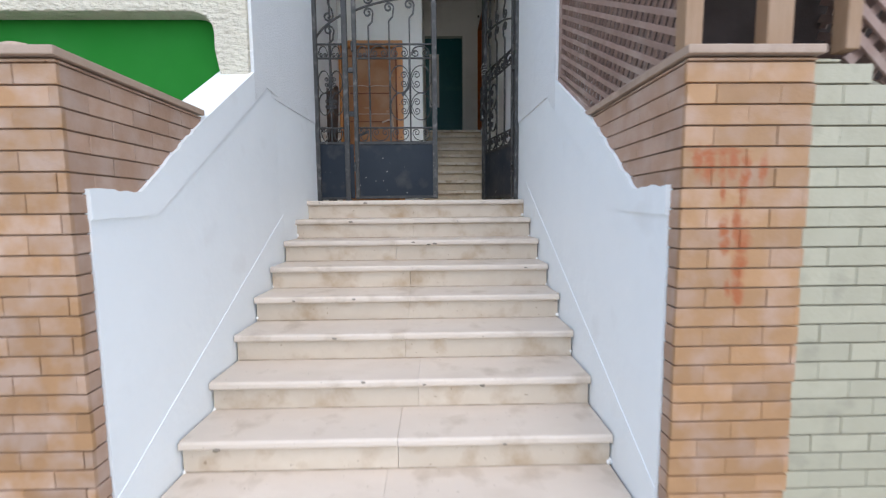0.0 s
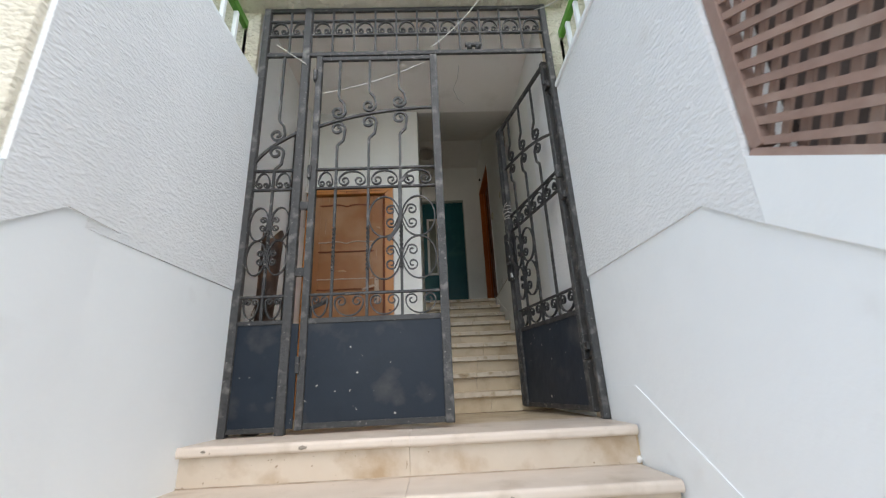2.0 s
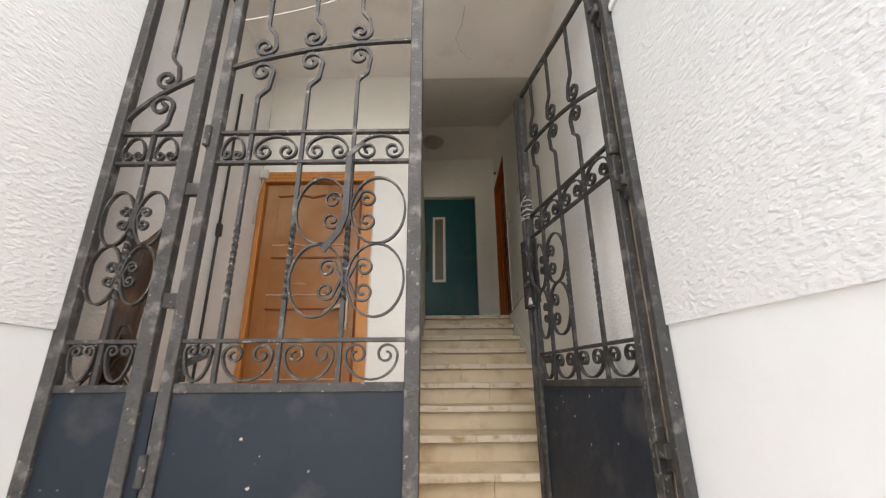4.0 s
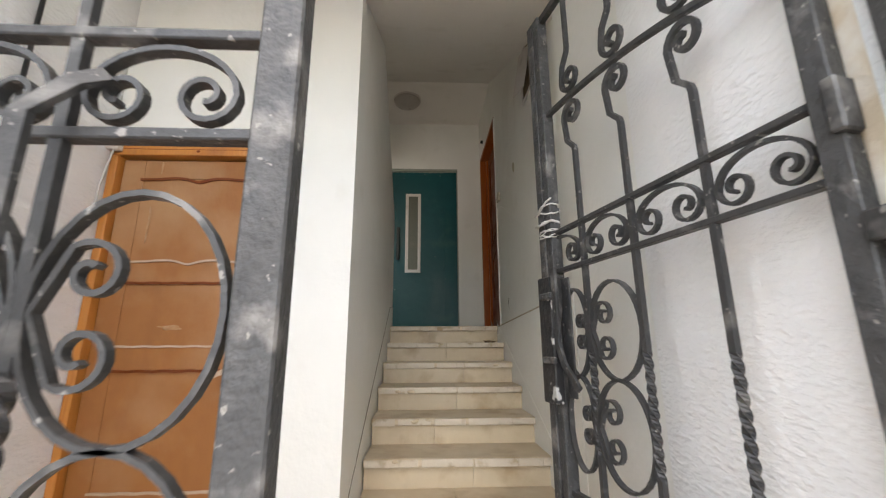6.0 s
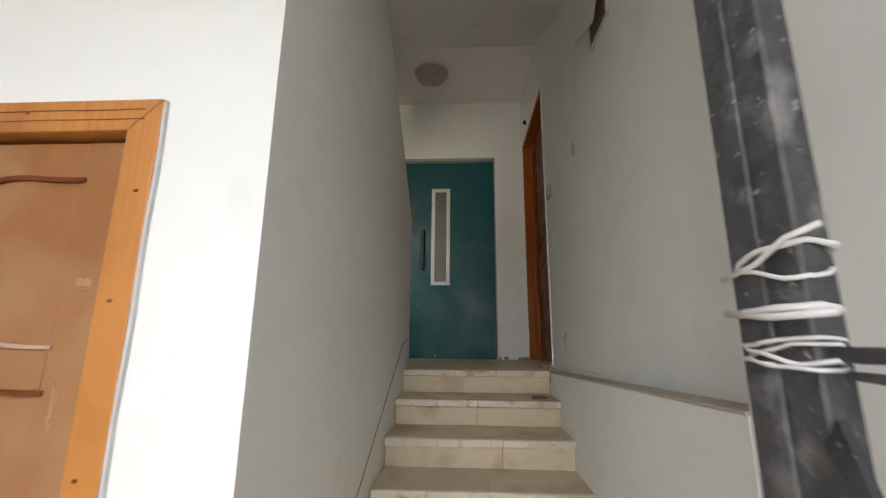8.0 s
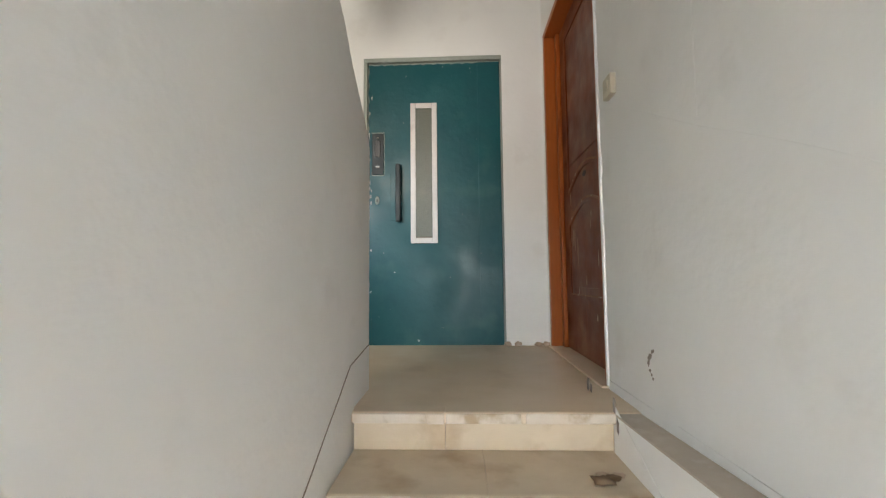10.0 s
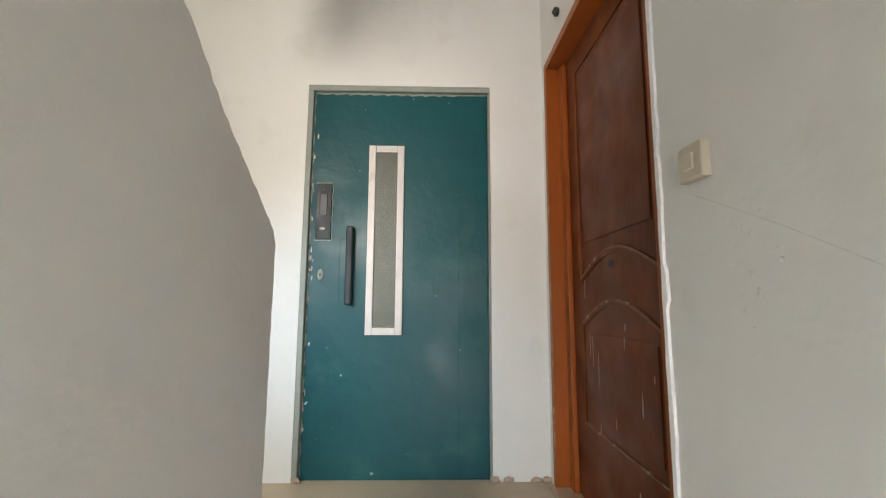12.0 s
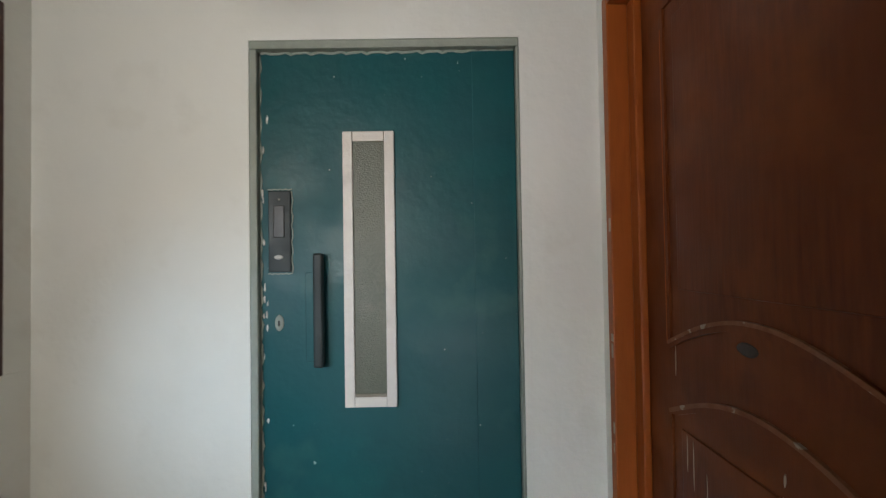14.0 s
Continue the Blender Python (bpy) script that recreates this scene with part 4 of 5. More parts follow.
orange_door()
jb = empty("junction_box", "small white junction box over the corner of the orange door", "junction box")
part("box", box((XL + .001, DOOR_Y - .046, 2.018), (XL + .058, DOOR_Y - .0128, 2.092), .005), M_WHITEMETAL, jb)
part("cover", box((XL + .006, DOOR_Y - .051, 2.024), (XL + .052, DOOR_Y - .0462, 2.086), .002, 1), M_WHITEMETAL, jb)
tube("lead", [(XL + .030, DOOR_Y - .030, 2.02), (XL + .022, DOOR_Y - .034, 1.96), (XL + .006, DOOR_Y - .040, 1.84), (XL + .005, DOOR_Y - .045, 1.66)], .004, M_WIRE, jb, "white cable")
tube("lead", [(XL + .004, DOOR_Y - .010, 2.09), (XL + .005, DOOR_Y - .008, 2.30), (XL + .004, DOOR_Y - .012, 2.60)], .0025, M_WIRE, jb, "thin pale cable in the corner")
structure("wall_behind_door", box((XL, DOOR_Y + .17, -.1), (XF - .15, DOOR_Y + .3, CEIL1)), M_INNER, "wall closing the space behind the door")


# ---- lift door ----
def lift_door():
    e = empty("lift_door", "teal gloss-painted lift door with a tall narrow wired-glass window", "lift door", "", "structure")
    x0, x1, z1 = -.195, .887, 3.591
    y = BACK_Y + .03
    part("reveal", box((x0, BACK_Y - .001, LAND), (x0 + .030, y + .03, z1 - .035), .003, 1), M_TEALEDGE, e)
    part("reveal", box((x1 - .012, BACK_Y - .001, LAND), (x1, y + .03, z1 - .035), .003, 1), M_TEALEDGE, e)
    part("reveal", box((x0, BACK_Y - .001, z1 - .034), (x1, y + .03, z1), .003, 1), M_TEALEDGE, e)
    leaf = part("door_leaf", box((x0 + .031, y, LAND - .006), (x1 - .013, y + .045, z1 - .036), .004), M_TEAL, e)
    part("side_fold", box((.70, y - .003, LAND + .01), (x1 - .015, y + .001, z1 - .04), .002, 1), M_TEAL, e)
    wx0, wx1, wz0, wz1, t = .172, .380, 2.118, 3.225, .040
    wf = empty("window_frame")
    wf.parent = e
    for a, b in (((wx0, wz0), (wx0 + t, wz1)), ((wx1 - t, wz0), (wx1, wz1))):
        part("frame_side", box((a[0], y - .016, a[1]), (b[0], y + .002, b[1]), .004), M_WHITEMETAL, wf)
    for a, b in ((wz0, wz0 + t), (wz1 - t, wz1)):
        part("frame_end", box((wx0 + t + .0005, y - .015, a), (wx1 - t - .0005, y + .002, b), .004), M_WHITEMETAL, wf)
    part("pane", box((wx0 + t - .004, y - .006, wz0 + t - .004), (wx1 - t + .004, y - .001, wz1 - t + .004)), M_WIREGLASS, wf, "dusty wired-glass pane")
    for z, j in ((2.172, .0),):
        part("dirt_ledge", box((wx0 + t, y - .012, wz0 + t), (wx1 - t, y - .006, wz0 + t + .012), .002, 1), M_CHIP, wf)
    h = part("pull_handle", box((.058, y - .052, 2.285), (.098, y - .018, 2.735), .012, 3), M_DARKTEAL, e, "long black pull handle")
    for z in (2.33, 2.69):
        part("bracket", box((.064, y - .02, z - .02), (.092, y + .001, z + .02), .004, 1), M_DARKTEAL, h)
    part("handle_backplate", box((.015, y - .004, 2.30), (.055, y + .001, 2.66), .002, 1), M_TEAL, e)
    cpn = part("call_plate", box((-.130, y - .010, 2.662), (-.040, y + .001, 2.989), .004), M_DARKTEAL, e, "dark call plate with a small white button")
    part("button", lump(.017, (1.1, .4, .55), 1, 2, .0), M_WIRE, cpn).location = (-.088, y - .011, 2.722)
    part("indicator", box((-.108, y - .013, 2.80), (-.064, y - .009, 2.93), .003, 1), M_BLACK, cpn)
    part("screw", lump(.006, (1, .5, 1), 1, 1, 0), M_CHROME, cpn).location = (-.085, y - .010, 2.955)
    lk = part("lock_plate", lump(.034, (.55, .12, 1), 2, 2, .0), M_TEALEDGE, e, "oval grey lock plate")
    lk.location = (-.091, y - .002, 2.457)
    part("keyhole", box((-.004, -.008, -.012), (.004, -.003, .010), .001, 1), M_BLACK, lk)
    random.seed(5)
    for i in range(26):
        x = random.choice((random.uniform(-.162, -.150), random.uniform(-.162, -.138), random.uniform(-.162, -.12)))
        z = random.choice((random.uniform(1.5, 3.4), random.uniform(2.3, 3.0)))
        o = part("paint_chip", lump(1.0, (random.uniform(.002, .005), .0016, random.uniform(.005, .022)), i, 2, .8), M_WHITEMETAL, e)
        o.location = (x, y, z)
    for z, s in ((2.655, -1), (2.995, 1)):
        part("plate_edge", sweep([(-.134 + .098 * i / 12, z + .0025 * math.sin(i * 2.3)) for i in range(13)], .005, .004, y=y - .002), M_TEALEDGE, e)
    part("plate_edge", sweep([(-.036 + .003 * math.sin(i * 1.9), 2.66 + .33 * i / 16) for i in range(17)], .004, .004, y=y - .002), M_TEALEDGE, e)
    part("ragged_paint_edge", sweep([(-.163 + .004 * math.sin(i * 1.3) + .003 * math.sin(i * 3.1), 1.36 + 2.18 * i / 90) for i in range(91)], .009, .004, y=y - .001), M_TEALEDGE, e, "pale grey-green ragged paint edge")
    part("ragged_paint_edge", sweep([(-.16 + 1.03 * i / 50, z1 - .040 + .004 * math.sin(i * 1.7) + .003 * math.sin(i * 2.9)) for i in range(51)], .010, .004, y=y - .0005), M_TEALEDGE, e, "pale grey-green ragged paint edge")
    return e


lift_door()


# ---- brown flat door in the right wall ----
def brown_door():
    e = empty("brown_door", "closed red-brown varnished panelled flat door in a deep jamb", "door", "", "structure")
    y0, y1, z1 = 4.051, 5.199, 3.699
    x = XW
    part("jamb", box((x - .004, y1 - .045, LAND), (x + .13, y1, z1 - .001), .005), M_JAMB, e, "orange-brown wooden jamb")
    part("jamb", box((x - .004, y0, LAND), (x + .13, y0 + .03, z1 - .001), .005), M_JAMB, e, "orange-brown wooden jamb")
    part("head", box((x - .004, y0 + .031, z1 - .045), (x + .13, y1 - .046, z1), .005), M_JAMB, e, "orange-brown wooden head")
    part("stop", box((x + .070, y1 - .105, LAND), (x + .10, y1 - .046, z1 - .046), .008), M_JAMB, e, "orange-brown door stop")
    random.seed(63)
    zs = [LAND + .015 + i * .026 for i in range(90)]
    edge = [(y0 - .015 - .009 * noise.noise(Vector((z * 2.3, 3, 0))) - .008 * noise.noise(Vector((z * 14, 5, 0))) - (.012 if 2.30 < z < 2.42 else 0), z) for z in zs]
    inner = [(y0 + .003 + .004 * noise.noise(Vector((z * 11, 9, 0))), z) for z in zs]
    part("filler", prism(edge + inner[::-1], "x", x - .0085, x + .001), M_WHITEPLASTER, e, "ragged white plaster edge along the jamb")
    xd = x + .10
    part("door_leaf", box((xd, y0 + .03, LAND + .01), (xd + .045, y1 - .05, z1 - .05), .003), M_REDWOOD, e)

    def trace(pts, w, d, mat, nm="moulding"):
        o = part(nm, sweep(pts, w, d), mat, e)
        o.matrix_local = Matrix.Translation((xd, 0, 0)) @ Matrix.Rotation(radians(90), 4, "Z")
    a, b = 4.22, 4.96
    mid = (a + b) / 2

    def arch(z, rise):
        return [(a + (b - a) * i / 24, z + rise * math.sin(math.pi * i / 24)) for i in range(25)]
    trace(arch(2.42, .11)[::-1] + [(a, 3.52), (b, 3.52), (b, 2.42)], .026, .016, M_REDWOOD)
    trace(arch(2.20, .11) + [(b, 1.72), (a, 1.72), (a, 2.20)], .026, .016, M_REDWOOD)
    trace(arch(2.425, .115), .011, .020, M_SCUFF, "scuffed_moulding_edge")
    trace(arch(2.205, .115), .013, .020, M_SCUFF, "scuffed_moulding_edge")
    trace([(b + .004, 2.42), (b + .004, 2.9), (b + .004, 3.45)], .004, .018, M_JAMB, "moulding_edge")
    trace([(a + .03, 1.735), (b, 1.735)], .008, .020, M_SCUFF, "scuffed_moulding_edge")
    part("raised_panel", box((xd - .006, a + .06, 2.60), (xd + .002, b - .06, 3.46), .004), M_REDWOOD, e)
    part("raised_panel", box((xd - .006, a + .06, 1.78), (xd + .002, b - .06, 2.17), .004), M_REDWOOD, e)
    k = part("keyhole_plate", lump(.028, (.14, 1.3, .6), 4, 2, .2), M_SHADEBROWN, e, "dark keyhole plate")
    k.location = (xd - .001, 4.62, 2.475)
    random.seed(8)
    for y, z, w, h in ((4.93, 2.33, .005, .09), (4.84, 2.02, .004, .13), (4.87, 2.06, .003, .10), (4.78, 1.93, .003, .16), (4.52, 2.20, .006, .03), (4.52, 2.13, .003, .05), (4.40, 1.90, .007, .09), (4.78, 1.72, .008, .06), (4.31, 2.04, .004, .03), (4.62, 1.80, .004, .05), (4.45, 1.60, .006, .04)):
        o = part("scratch", lump(1.0, (.0018, w * .55, h * .5), y * 9, 2, .6), M_CHALK, e)
        o.location = (xd - .0065 if z < 2.15 and a + .06 < y < b - .06 else xd - .001, y, z + h / 2)
    for i in range(10):
        z = random.uniform(1.4, 2.8)
        part("scratch", box((x - .0055, y1 - .044 + random.uniform(0, .012), z), (x - .0035, y1 - .026, z + random.uniform(.015, .07)), .0006, 1), M_CHALK, e)
    return e


brown_door()
structure("trim_threshold", box((XW - .03, 4.05, LAND - .0), (XW + .12, 5.2, LAND + .012), .004), M_LAND, "worn stone threshold of the brown door")
structure("wall_behind_brown_door", box((XW + .25, 3.9, 1.0), (XW + .3, 5.4, 4.0)), M_INNER, "wall closing the space behind the brown door")

# ---- ceiling lamp ----
cl = empty("ceiling_lamp", "unlit round frosted dome lamp on the landing ceiling", "ceiling lamp")
bm = bmesh.new()
bmesh.ops.create_uvsphere(bm, u_segments=32, v_segments=16, radius=.17)
for v in bm.verts:
    v.co = (v.co.x, v.co.y, min(0, v.co.z) * .55)
for f in bm.faces:
    f.smooth = True
part("dome", bm, M_DOME, cl).location = (.20, 4.66, CEIL2 - .018)
bm = bmesh.new()
bmesh.ops.create_cone(bm, segments=32, radius1=.178, radius2=.178, depth=.02, cap_ends=True)
part("base_ring", bm, M_WHITEMETAL, cl).location = (.20, 4.66, CEIL2 - .01)
part("finial", lump(.012, (1, 1, 1), 1, 1, 0), M_CHROME, cl).location = (.20, 4.66, CEIL2 - .115)

# ---- switches and marks on the right wall ----
sw = empty("light_switch", "yellowed plastic light switch beside the brown door", "switch")
part("box", box((XW - .026, 3.825, 2.612), (XW, 3.915, 2.702), .006), M_PLASTIC, sw)
part("rocker", box((XW - .031, 3.852, 2.638), (XW - .025, 3.888, 2.678), .003), M_PLASTIC, sw)
for y, z, s, lab in ((3.18, 2.68, .05, "small grey junction cap on the stair wall"),):
    o = link("wall_cap", lump(s, (.18, .5, 1), y, 2, .15), M_PLASTIC)
    o.location = (XW - .002, y, z)
    tagged(o, lab, "wall cap", "wall caps")
hb = empty("meter_hatch", "white metal hatch hanging askew from a wall recess", "hatch")
part("recess_back", box((XW - .004, 2.46, 3.0), (XW - .001, 2.72, 3.42), .001, 1), M_DEBRIS, hb, "dark brown recess")
for a, b in (((2.45, 2.99), (2.73, 3.015)), ((2.45, 3.405), (2.73, 3.43)), ((2.45, 3.016), (2.472, 3.404)), ((2.708, 3.016), (2.73, 3.404))):
    part("rim", box((XW - .012, a[0], a[1]), (XW, b[0], b[1]), .003, 1), M_WHITEMETAL, hb)
o = part("cover", box((-.003, -.12, -.17), (.003, .12, .17), .002, 1), M_WHITEMETAL, hb, "tilted white cover plate")
o.location, o.rotation_euler = (XW - .035, 2.62, 3.22), (radians(14), radians(6), radians(8))

structure("trim_old_groove", sweep([(y, 2.587 - .512 * (3.926 - y) + .004 * math.sin(y * 9)) for y in [3.95 - i * .1 for i in range(20)]], .022, .005), M_INNER, "faint sloping plaster groove on the stair wall").matrix_world = Matrix.Translation((XW + .001, 0, 0)) @ Matrix.Rotation(radians(90), 4, "Z")
structure("trim_plaster_chase", box((XW - .0012, 3.272, 2.275), (XW + .001, 3.288, 3.75), .0005, 1), M_INNER, "filled vertical cable chase in the stair wall")
o = link("plaster_patch", lump(.15, (.022, .60, 1.0), 7, 3, .12), M_INNER)
o.location = (XW + .002, 3.54, 1.44)
tagged(o, "smooth bulging plaster patch low on the stair wall", "plaster patch")
random.seed(11)
for y, z, s in ( (3.72, 1.36, .02), (4.03, 1.37, .02), (3.99, 1.36, .015), (3.69, 1.30, .018)):
    o = link("plaster_chip", lump(s, (.2, .55, 1.7), y * 7, 2, .9), M_CHIP)
    o.location = (XW - .001 if z > 1.385 else XR - .002, y, z)
    tagged(o, "chipped plaster edge on the stair wall", "plaster chip", "plaster chips")
for i, (x, y) in enumerate(((.9, BACK_Y - .004), (.97, BACK_Y - .006), (1.12, BACK_Y - .008), (-.17, BACK_Y - .004), (1.18, BACK_Y - .01))):
    o = link("rubble_bit", lump(.022, (1.3, .5, .8), i, 2, .5), M_CHALK)
    o.location = (x, y, LAND + .012)
    tagged(o, "crumb of plaster at the foot of the wall", "rubble", "plaster crumbs")
for i, (x, y, s) in enumerate(((.985, 3.50, .028), (1.02, 3.52, .022), (1.045, 3.54, .018), (1.0, 3.55, .016))):
    o = link("dry_leaf", lump(s, (1.3, .9, .35), i + 3, 2, .6), M_DEBRIS if i < 2 else M_CHALK)
    o.location = (x, y, LAND - RISE2 + s * .3)
    tagged(o, "dry brown litter on a step", "litter", "litter")
bm = bmesh.new()
for i in range(12):
    c = Vector((0, 3.600 + .042 * math.sin(radians(15 * i)), 1.588 - .0085 * i + .004 * math.sin(i * 2.2)))
    s = .006 + .005 * math.sin(math.pi * min(1, i / 7)) + random.uniform(-.002, .002)
    bmesh.ops.create_icosphere(bm, subdivisions=1, radius=s, matrix=Matrix.Translation(c) @ Matrix.Diagonal((.25, random.uniform(.7, 1.3), random.uniform(.8, 1.3), 1)))
o = link("plaster_chip", bm, M_CHIP)
o.location = (XW - .0005, 0, 0)
tagged(o, "ragged broken edge of a plaster patch on the stair wall", "plaster chip", "plaster chips")
random.seed(29)
for i in range(16):
    y, z = random.gauss(3.74, .05), 2.48 - .016 * i + random.uniform(-.03, .03)
    o = link("plaster_blob", lump(random.uniform(.003, .006), (.14, random.uniform(.6, 1.1), random.uniform(.8, 1.4)), i, 2, .7), M_INNER)
    o.location = (XW - .001, y, z)
    tagged(o, "small raised blob of filler on the painted stair wall", "plaster blob", "plaster blobs")
o = link("wire_stub", lump(.025, (1, .8, 1), 9, 2, .3), M_IRON)
o.location = (XW - .012, 4.90, 3.83)
tagged(o, "dark cable stub on the landing wall", "cable stub")

# ---- chips and plaster at the outer steps ----
random.seed(17)
for k in range(9):
    y, z = -TREAD * k, -RISE * k
    for s, xw in ((1, XL), (-1, XR)):
        if random.random() < .75:
            o = link("plaster_lump", lump(random.uniform(.012, .022), (.7, 1.2, .8), k * 3 + s, 2, .5), M_WHITEPLASTER)
            o.location = (xw + s * .016, y + .04, z - RISE + random.uniform(.0, .03))
            tagged(o, "rough lump of white plaster at a step's end", "plaster lump", "plaster lumps")
    for j in range(random.choice((1, 2, 2, 3))):
        o = link("nosing_chip", lump(random.uniform(.005, .011), (2.0, .5, .9), k * 5 + j, 2, .5), M_CHIP)
        o.location = (random.uniform(XL + .1, XR - .1), y + .001, z - random.uniform(.006, .04))
        tagged(o, "dark chip in a stone step's nosing", "chip", "step chips")
for k in range(1, 8):
    y, z = TOP_Y - TREAD2 * k, LAND - RISE2 * k
    for j in range(2):
        o = link("nosing_chip", lump(random.uniform(.008, .016), (1.8, .5, .9), k * 7 + j, 2, .5), M_STEPIN)
        o.location = (random.uniform(XF + .1, XR - .1), y - .002, z - random.uniform(.008, .03))
        tagged(o, "worn chip in a pale step nosing", "chip", "step chips")

# ---- stair window, hedge and added dark enclosure outside ----
wn = empty("window_1", "brown-framed stair window with dark foliage outside", "window", "", "structure")
X0 = BAY_X - .198
for a, b in (((WY0, WZ0), (WY0 + .07, WZ1)), ((WY1 - .07, WZ0), (WY1, WZ1)), ((4.575, WZ0 + .071), (4.625, WZ1 - .071))):
    part("window_frame", box((X0, a[0], a[1]), (BAY_X + .004, b[0], b[1]), .005), M_WINWOOD, wn)
for z in (WZ0, WZ1 - .07):
    part("window_frame", box((X0, WY0 + .071, z), (BAY_X + .003, WY1 - .071, z + .07), .005), M_WINWOOD, wn)
random.seed(21)
bm = bmesh.new()
for i in range(2600):
    c = Vector((random.gauss(-2.3, .15), random.uniform(3.2, 7.9), random.uniform(1.4, 4.6)))
    n = Vector((random.uniform(-1, 1), random.uniform(-1, 1), random.uniform(-.6, 1))).normalized()
    a = n.orthogonal().normalized() * random.uniform(.03, .06)
    b = n.cross(a).normalized() * random.uniform(.015, .03)
    bm.faces.new([bm.verts.new(c + q) for q in (-a, b, a, -b)])
tagged(link("hedge", bm, M_DARKLEAF), "dark leafy hedge outside the stair window", "hedge", "", "stuff")
# unseen enclosure, added to block the sky and darken the view out
structure("wall_neighbour", box((-2.75, 2.0, GROUND), (-2.6, 8.2, 5.7)), M_SHADEBROWN, "dark neighbouring wall behind the hedge")
structure("wall_neighbour_end", box((-2.6, 8.0, GROUND), (BAY_X - .2, 8.2, 5.7)), M_SHADEBROWN, "dark end wall of the narrow passage")
structure("wall_neighbour_front", box((-2.6, 2.0, GROUND), (BAY_X - .2, 2.2, 5.7)), M_SHADEBROWN, "dark front wall of the narrow passage")
structure("wall_passage_inner", box((BAY_X - .2, 5.556, GROUND), (BAY_X - .1, 8.2, 5.8)), M_SHADEBROWN, "dark inner wall of the narrow passage")
structure("roof_passage", box((-2.75, 2.0, 5.7), (BAY_X - .2, 8.2, 5.8)), M_SHADEBROWN, "added cover that keeps the sky out of the window view")

# ---- green balcony railings on the wall tops ----
for s, xin, z0 in ((-1, XL, 2.27), (1, XR, 2.125)):
    r = empty("balcony_railing", "green metal railing with white balusters on the wall top", "railing", "balcony railings")
    x = xin + s * .10
    part("top_rail", box((x - .02, -.95, z0 + .44), (x + .02, GATE_Y + .02, z0 + .50), .006), M_LEAF, r, "bright green rail")
    part("bottom_rail", box((x - .015, -.95, z0 + .06), (x + .015, GATE_Y + .02, z0 + .09), .004), M_LEAF, r)
    for i in range(9):
        y = -.92 + i * .16
        part("baluster", box((x - .014, y, z0 + .001), (x + .014, y + .03, z0 + .44), .003, 1), M_SMOOTH, r)
    structure("wall_green_panel", box((x + s * .35, -.95, z0 - .06), (x + s * .38, GATE_Y + .02, 3.3)), M_GREEN, "green-painted panel beyond the railing")

# ---- timber lattice porch ----
structure("roof_porch", box((XR + .0, -2.6, 2.32), (4.2, -.86, 2.42)), M_TIMBER, "timber porch roof")
# far wall is out of view; its shade is coloured in
structure("wall_porch_side", box((4.1, -2.5, GROUND), (4.2, -.86, 2.3)), M_SHADEBROWN, "far side wall of the porch")
structure("floor_porch", box((XR + .3, -2.4, -.25), (4.1, -.99, -.15)), M_GROUND, "porch floor")


def lattice(label, m, outline, pitch, slat, tilt):
    """Two layers of crossed slats in the panel's own x-z plane, turned by tilt degrees; outline: width, lowest z at u, highest z."""
    e = empty("lattice_panel", label, "lattice", "porch lattices", "", m)
    width, low, high = outline
    for layer, (turn, y) in enumerate(((-tilt, -.008), (90 - tilt, .016))):
        cu, su = math.cos(radians(turn)), math.sin(radians(turn))
        for k in range(-40, 60):
            inside = []
            for i in range(-320, 321):
                u = width / 2 - su * k * pitch + cu * i * .01
                z = high / 2 + cu * k * pitch + su * i * .01
                if 0 <= u <= width and low(u) <= z <= high:
                    inside.append((u, z))
            if len(inside) > 4:
                part("slat", sweep([inside[0], inside[-1]], slat, .010, y=y), M_LATTICE, e)
    return e


YB = -2.44
cap_r = lambda y: .79 + (.79 - .39) / .67 * (y + .97)


def low_a(u):
    y = -.985 - u
    return max(.43, cap_r(y) + .02)


side = Matrix.Translation((XR + .028, -.975, 0)) @ Matrix.Rotation(radians(-90), 4, "Z")
la = lattice("brown crossed-slat timber lattice above the parapet", side, (1.43, low_a, 2.30), .056, .023, 28)
part("frame_upright", box((.0, -.02, .80), (.045, .03, 2.31), .004), M_LATTICE, la)
part("frame_upright", box((1.43, -.03, .44), (1.49, .03, 2.31), .004), M_TIMBER, la)
part("frame_bottom", sweep([(.0, low_a(0) + .0), (.50, low_a(.50)), (.56, .45), (1.45, .45)], .022, .04), M_LATTICE, la)
for x, w in ((1.385, .09), (1.66, .05), (2.45, .09)):
    o = link("porch_post", box((x, YB - .03, .44), (x + w, YB + .03, 2.31), .006), M_TIMBER)
    tagged(o, "tan timber porch post on the brick wall", "post", "porch posts")
lattice("brown crossed-slat timber lattice on the cream wall", Matrix.Translation((1.70, YB + .02, 0)) @ Matrix.Rotation(0, 4, "Z"), (.75, lambda u: .42 - .5 * u if u < .6 else .12, 2.30), .07, .03, 45)
lattice("crossed-slat timber lattice on the porch's far side", Matrix.Translation((2.9, -.99 - .02, 0)) @ Matrix.Rotation(radians(-90), 4, "Z"), (1.4, lambda u: .3, 2.30), .10, .05, 28)

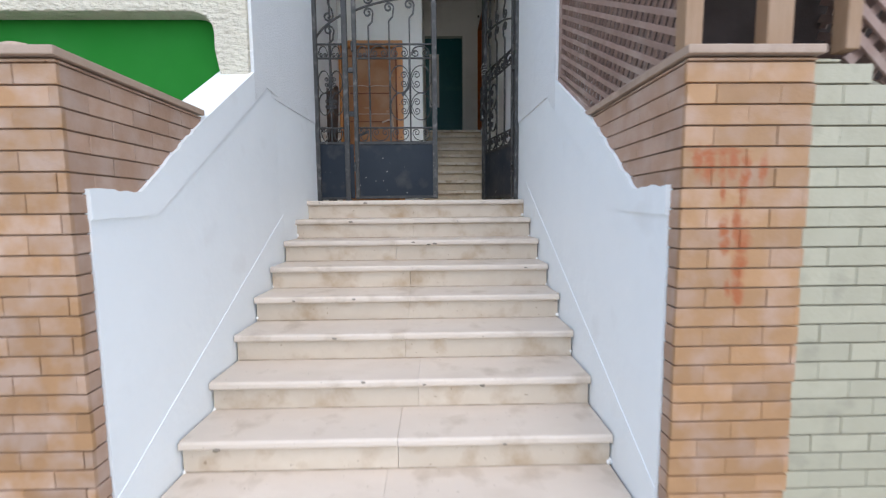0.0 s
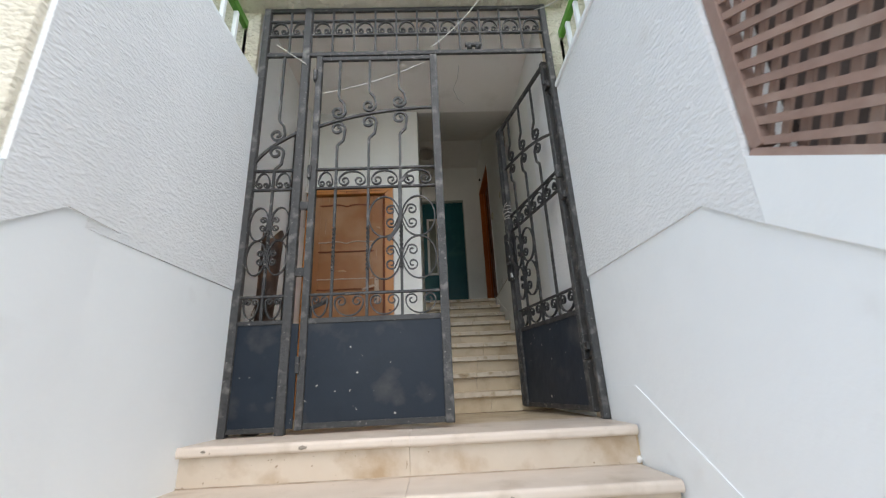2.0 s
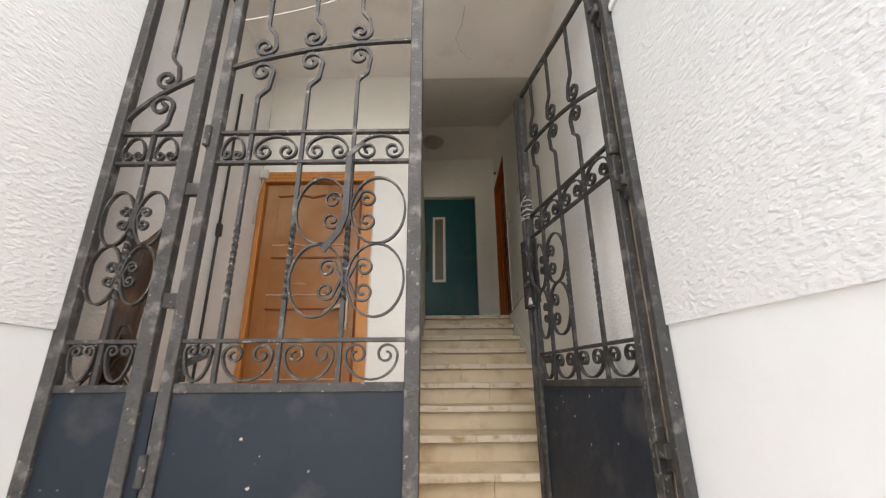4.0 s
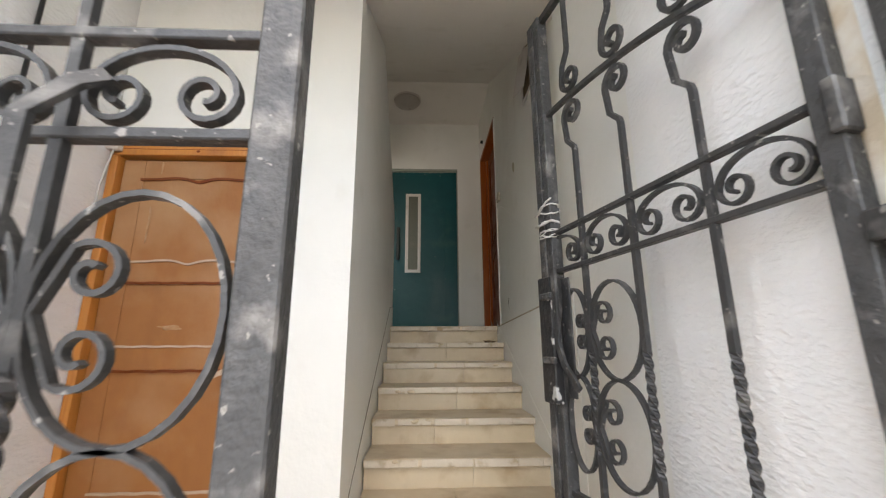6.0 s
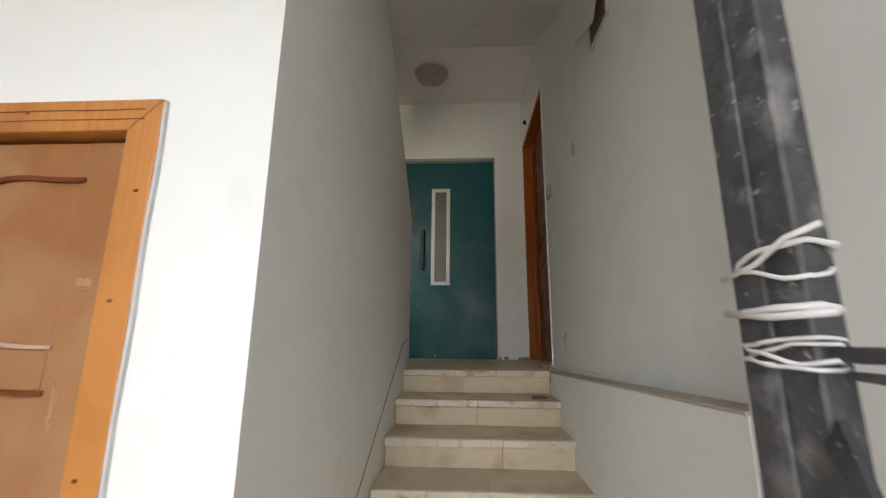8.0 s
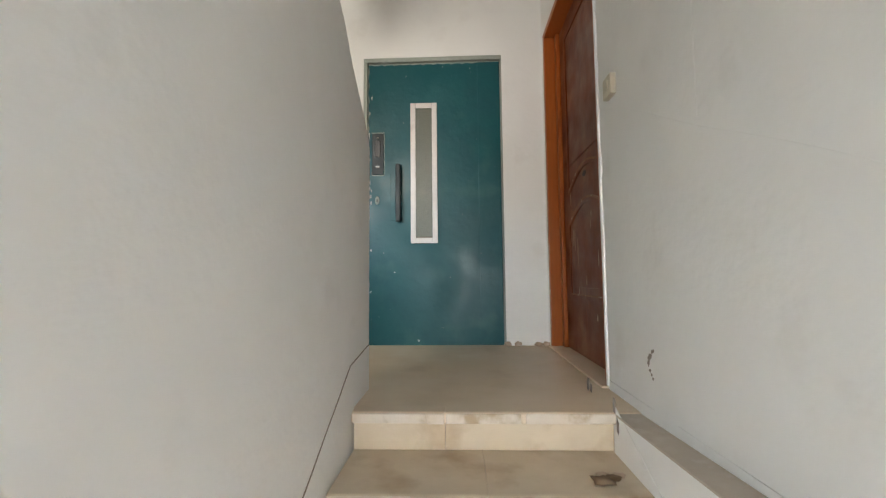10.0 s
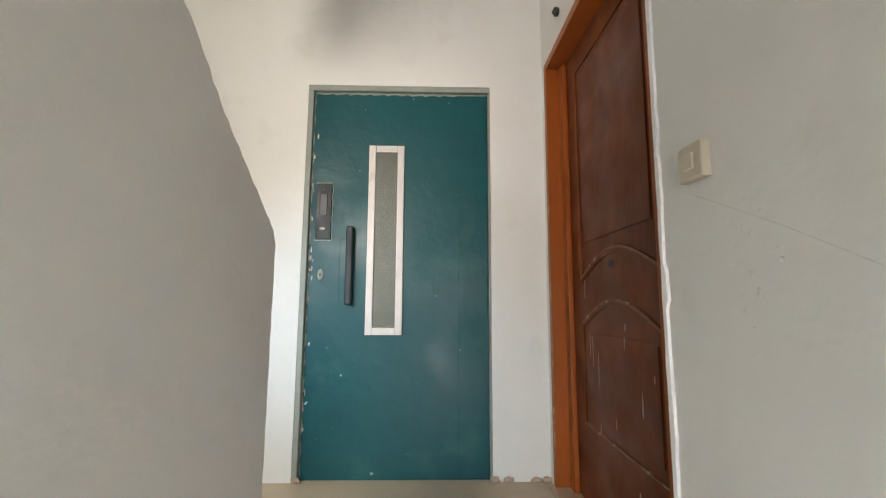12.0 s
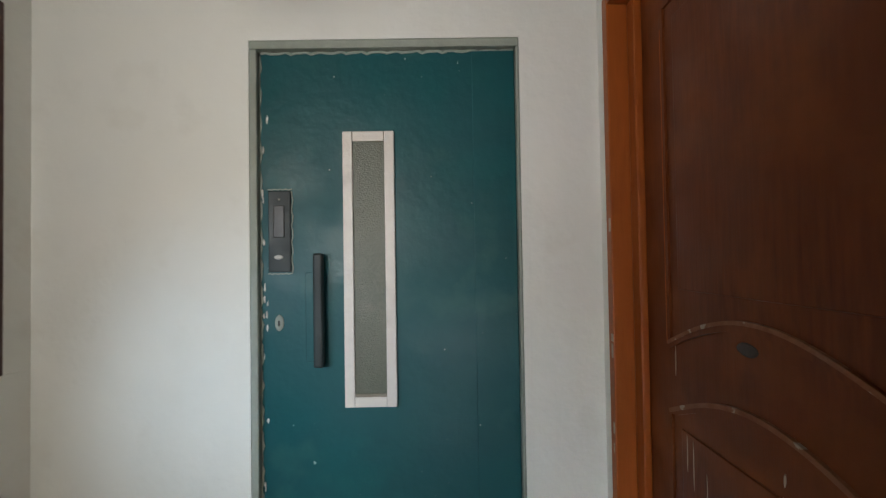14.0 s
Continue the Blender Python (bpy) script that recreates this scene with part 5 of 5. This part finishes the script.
# ---- brick walls ----
TOPB = .435
lw = structure("wall_brick_left", box((-4.2, -2.466, GROUND), (XL - .018, -1.67, TOPB - .02)), M_MORTAR, "orange-buff brick garden wall with dark recessed joints")
rw = structure("wall_brick_right", box((XR + .018, -2.466, GROUND), (1.56, -1.57, TOPB - .02)), M_MORTAR, "orange-buff brick pier with dark recessed joints and red smears")
cw = structure("wall_brick_cream", prism([(1.561, GROUND), (1.561, TOPB - .02), (1.63, TOPB - .02), (2.3, .10), (4.2, .10), (4.2, GROUND)], "y", -2.45, -2.2), M_MORTARC, "cream-painted brick garden wall")
structure("trim_coping_left", box((-4.2, -2.50, TOPB - .018), (XL + .008, -1.62, TOPB + .012), .005), M_COPING, "thin clay coping on the brick wall")
structure("trim_coping_right", box((XR - .008, -2.50, TOPB - .018), (1.57, -1.55, TOPB + .012), .005), M_COPING, "thin clay coping on the brick pier")
for i, (x, y, s, mat, lab) in enumerate(((-1.16, -2.40, .035, M_CHALK, "grey pebble on the brick wall's coping"), (-1.10, -2.42, .022, M_LEAF, "curled leaf on the brick wall's coping"), (1.28, -2.42, .022, M_WIRE, "white pebble on the brick pier"), (1.24, -2.43, .018, M_CHALK, "stone crumb on the brick pier"), (1.33, -2.44, .016, M_CHALK, "stone crumb on the brick pier"))):
    o = link("pebble", lump(s, (1.4, 1, .7), i, 2, .5), mat)
    o.location = (x, y, TOPB + .012 + s * .55)
    tagged(o, lab, "pebble", "pebbles")
random.seed(3)


brick_face(lw, "brick", M_BRICK, "x", -2.472, 1, -2.0, XL - .004, GROUND, TOPB - .02)
brick_face(lw, "brick", M_PALEBRICK, "y", XL - .012, 1, -2.466, -1.63, GROUND + 18 * .0705, TOPB - .02)
brick_face(lw, "brick", M_PALEBRICK, "y", XL - .012, 1, -2.466, -2.404, GROUND, GROUND + 18 * .0705)
brick_face(rw, "brick", M_SMEARED, "x", -2.472, 1, XR + .004, 1.56, GROUND, TOPB - .02)
brick_face(rw, "brick", M_PALEBRICK, "y", XR + .012, -1, -2.466, -1.56, GROUND + 18 * .0705, TOPB - .02)
brick_face(rw, "brick", M_PALEBRICK, "y", XR + .012, -1, -2.466, -2.404, GROUND, GROUND + 18 * .0705)
brick_face(cw, "brick", M_CREAM, "x", -2.456, 1, 1.562, 2.6, GROUND, TOPB - .02, top=lambda x: TOPB - .02 - max(0, x - 1.63) * .5)
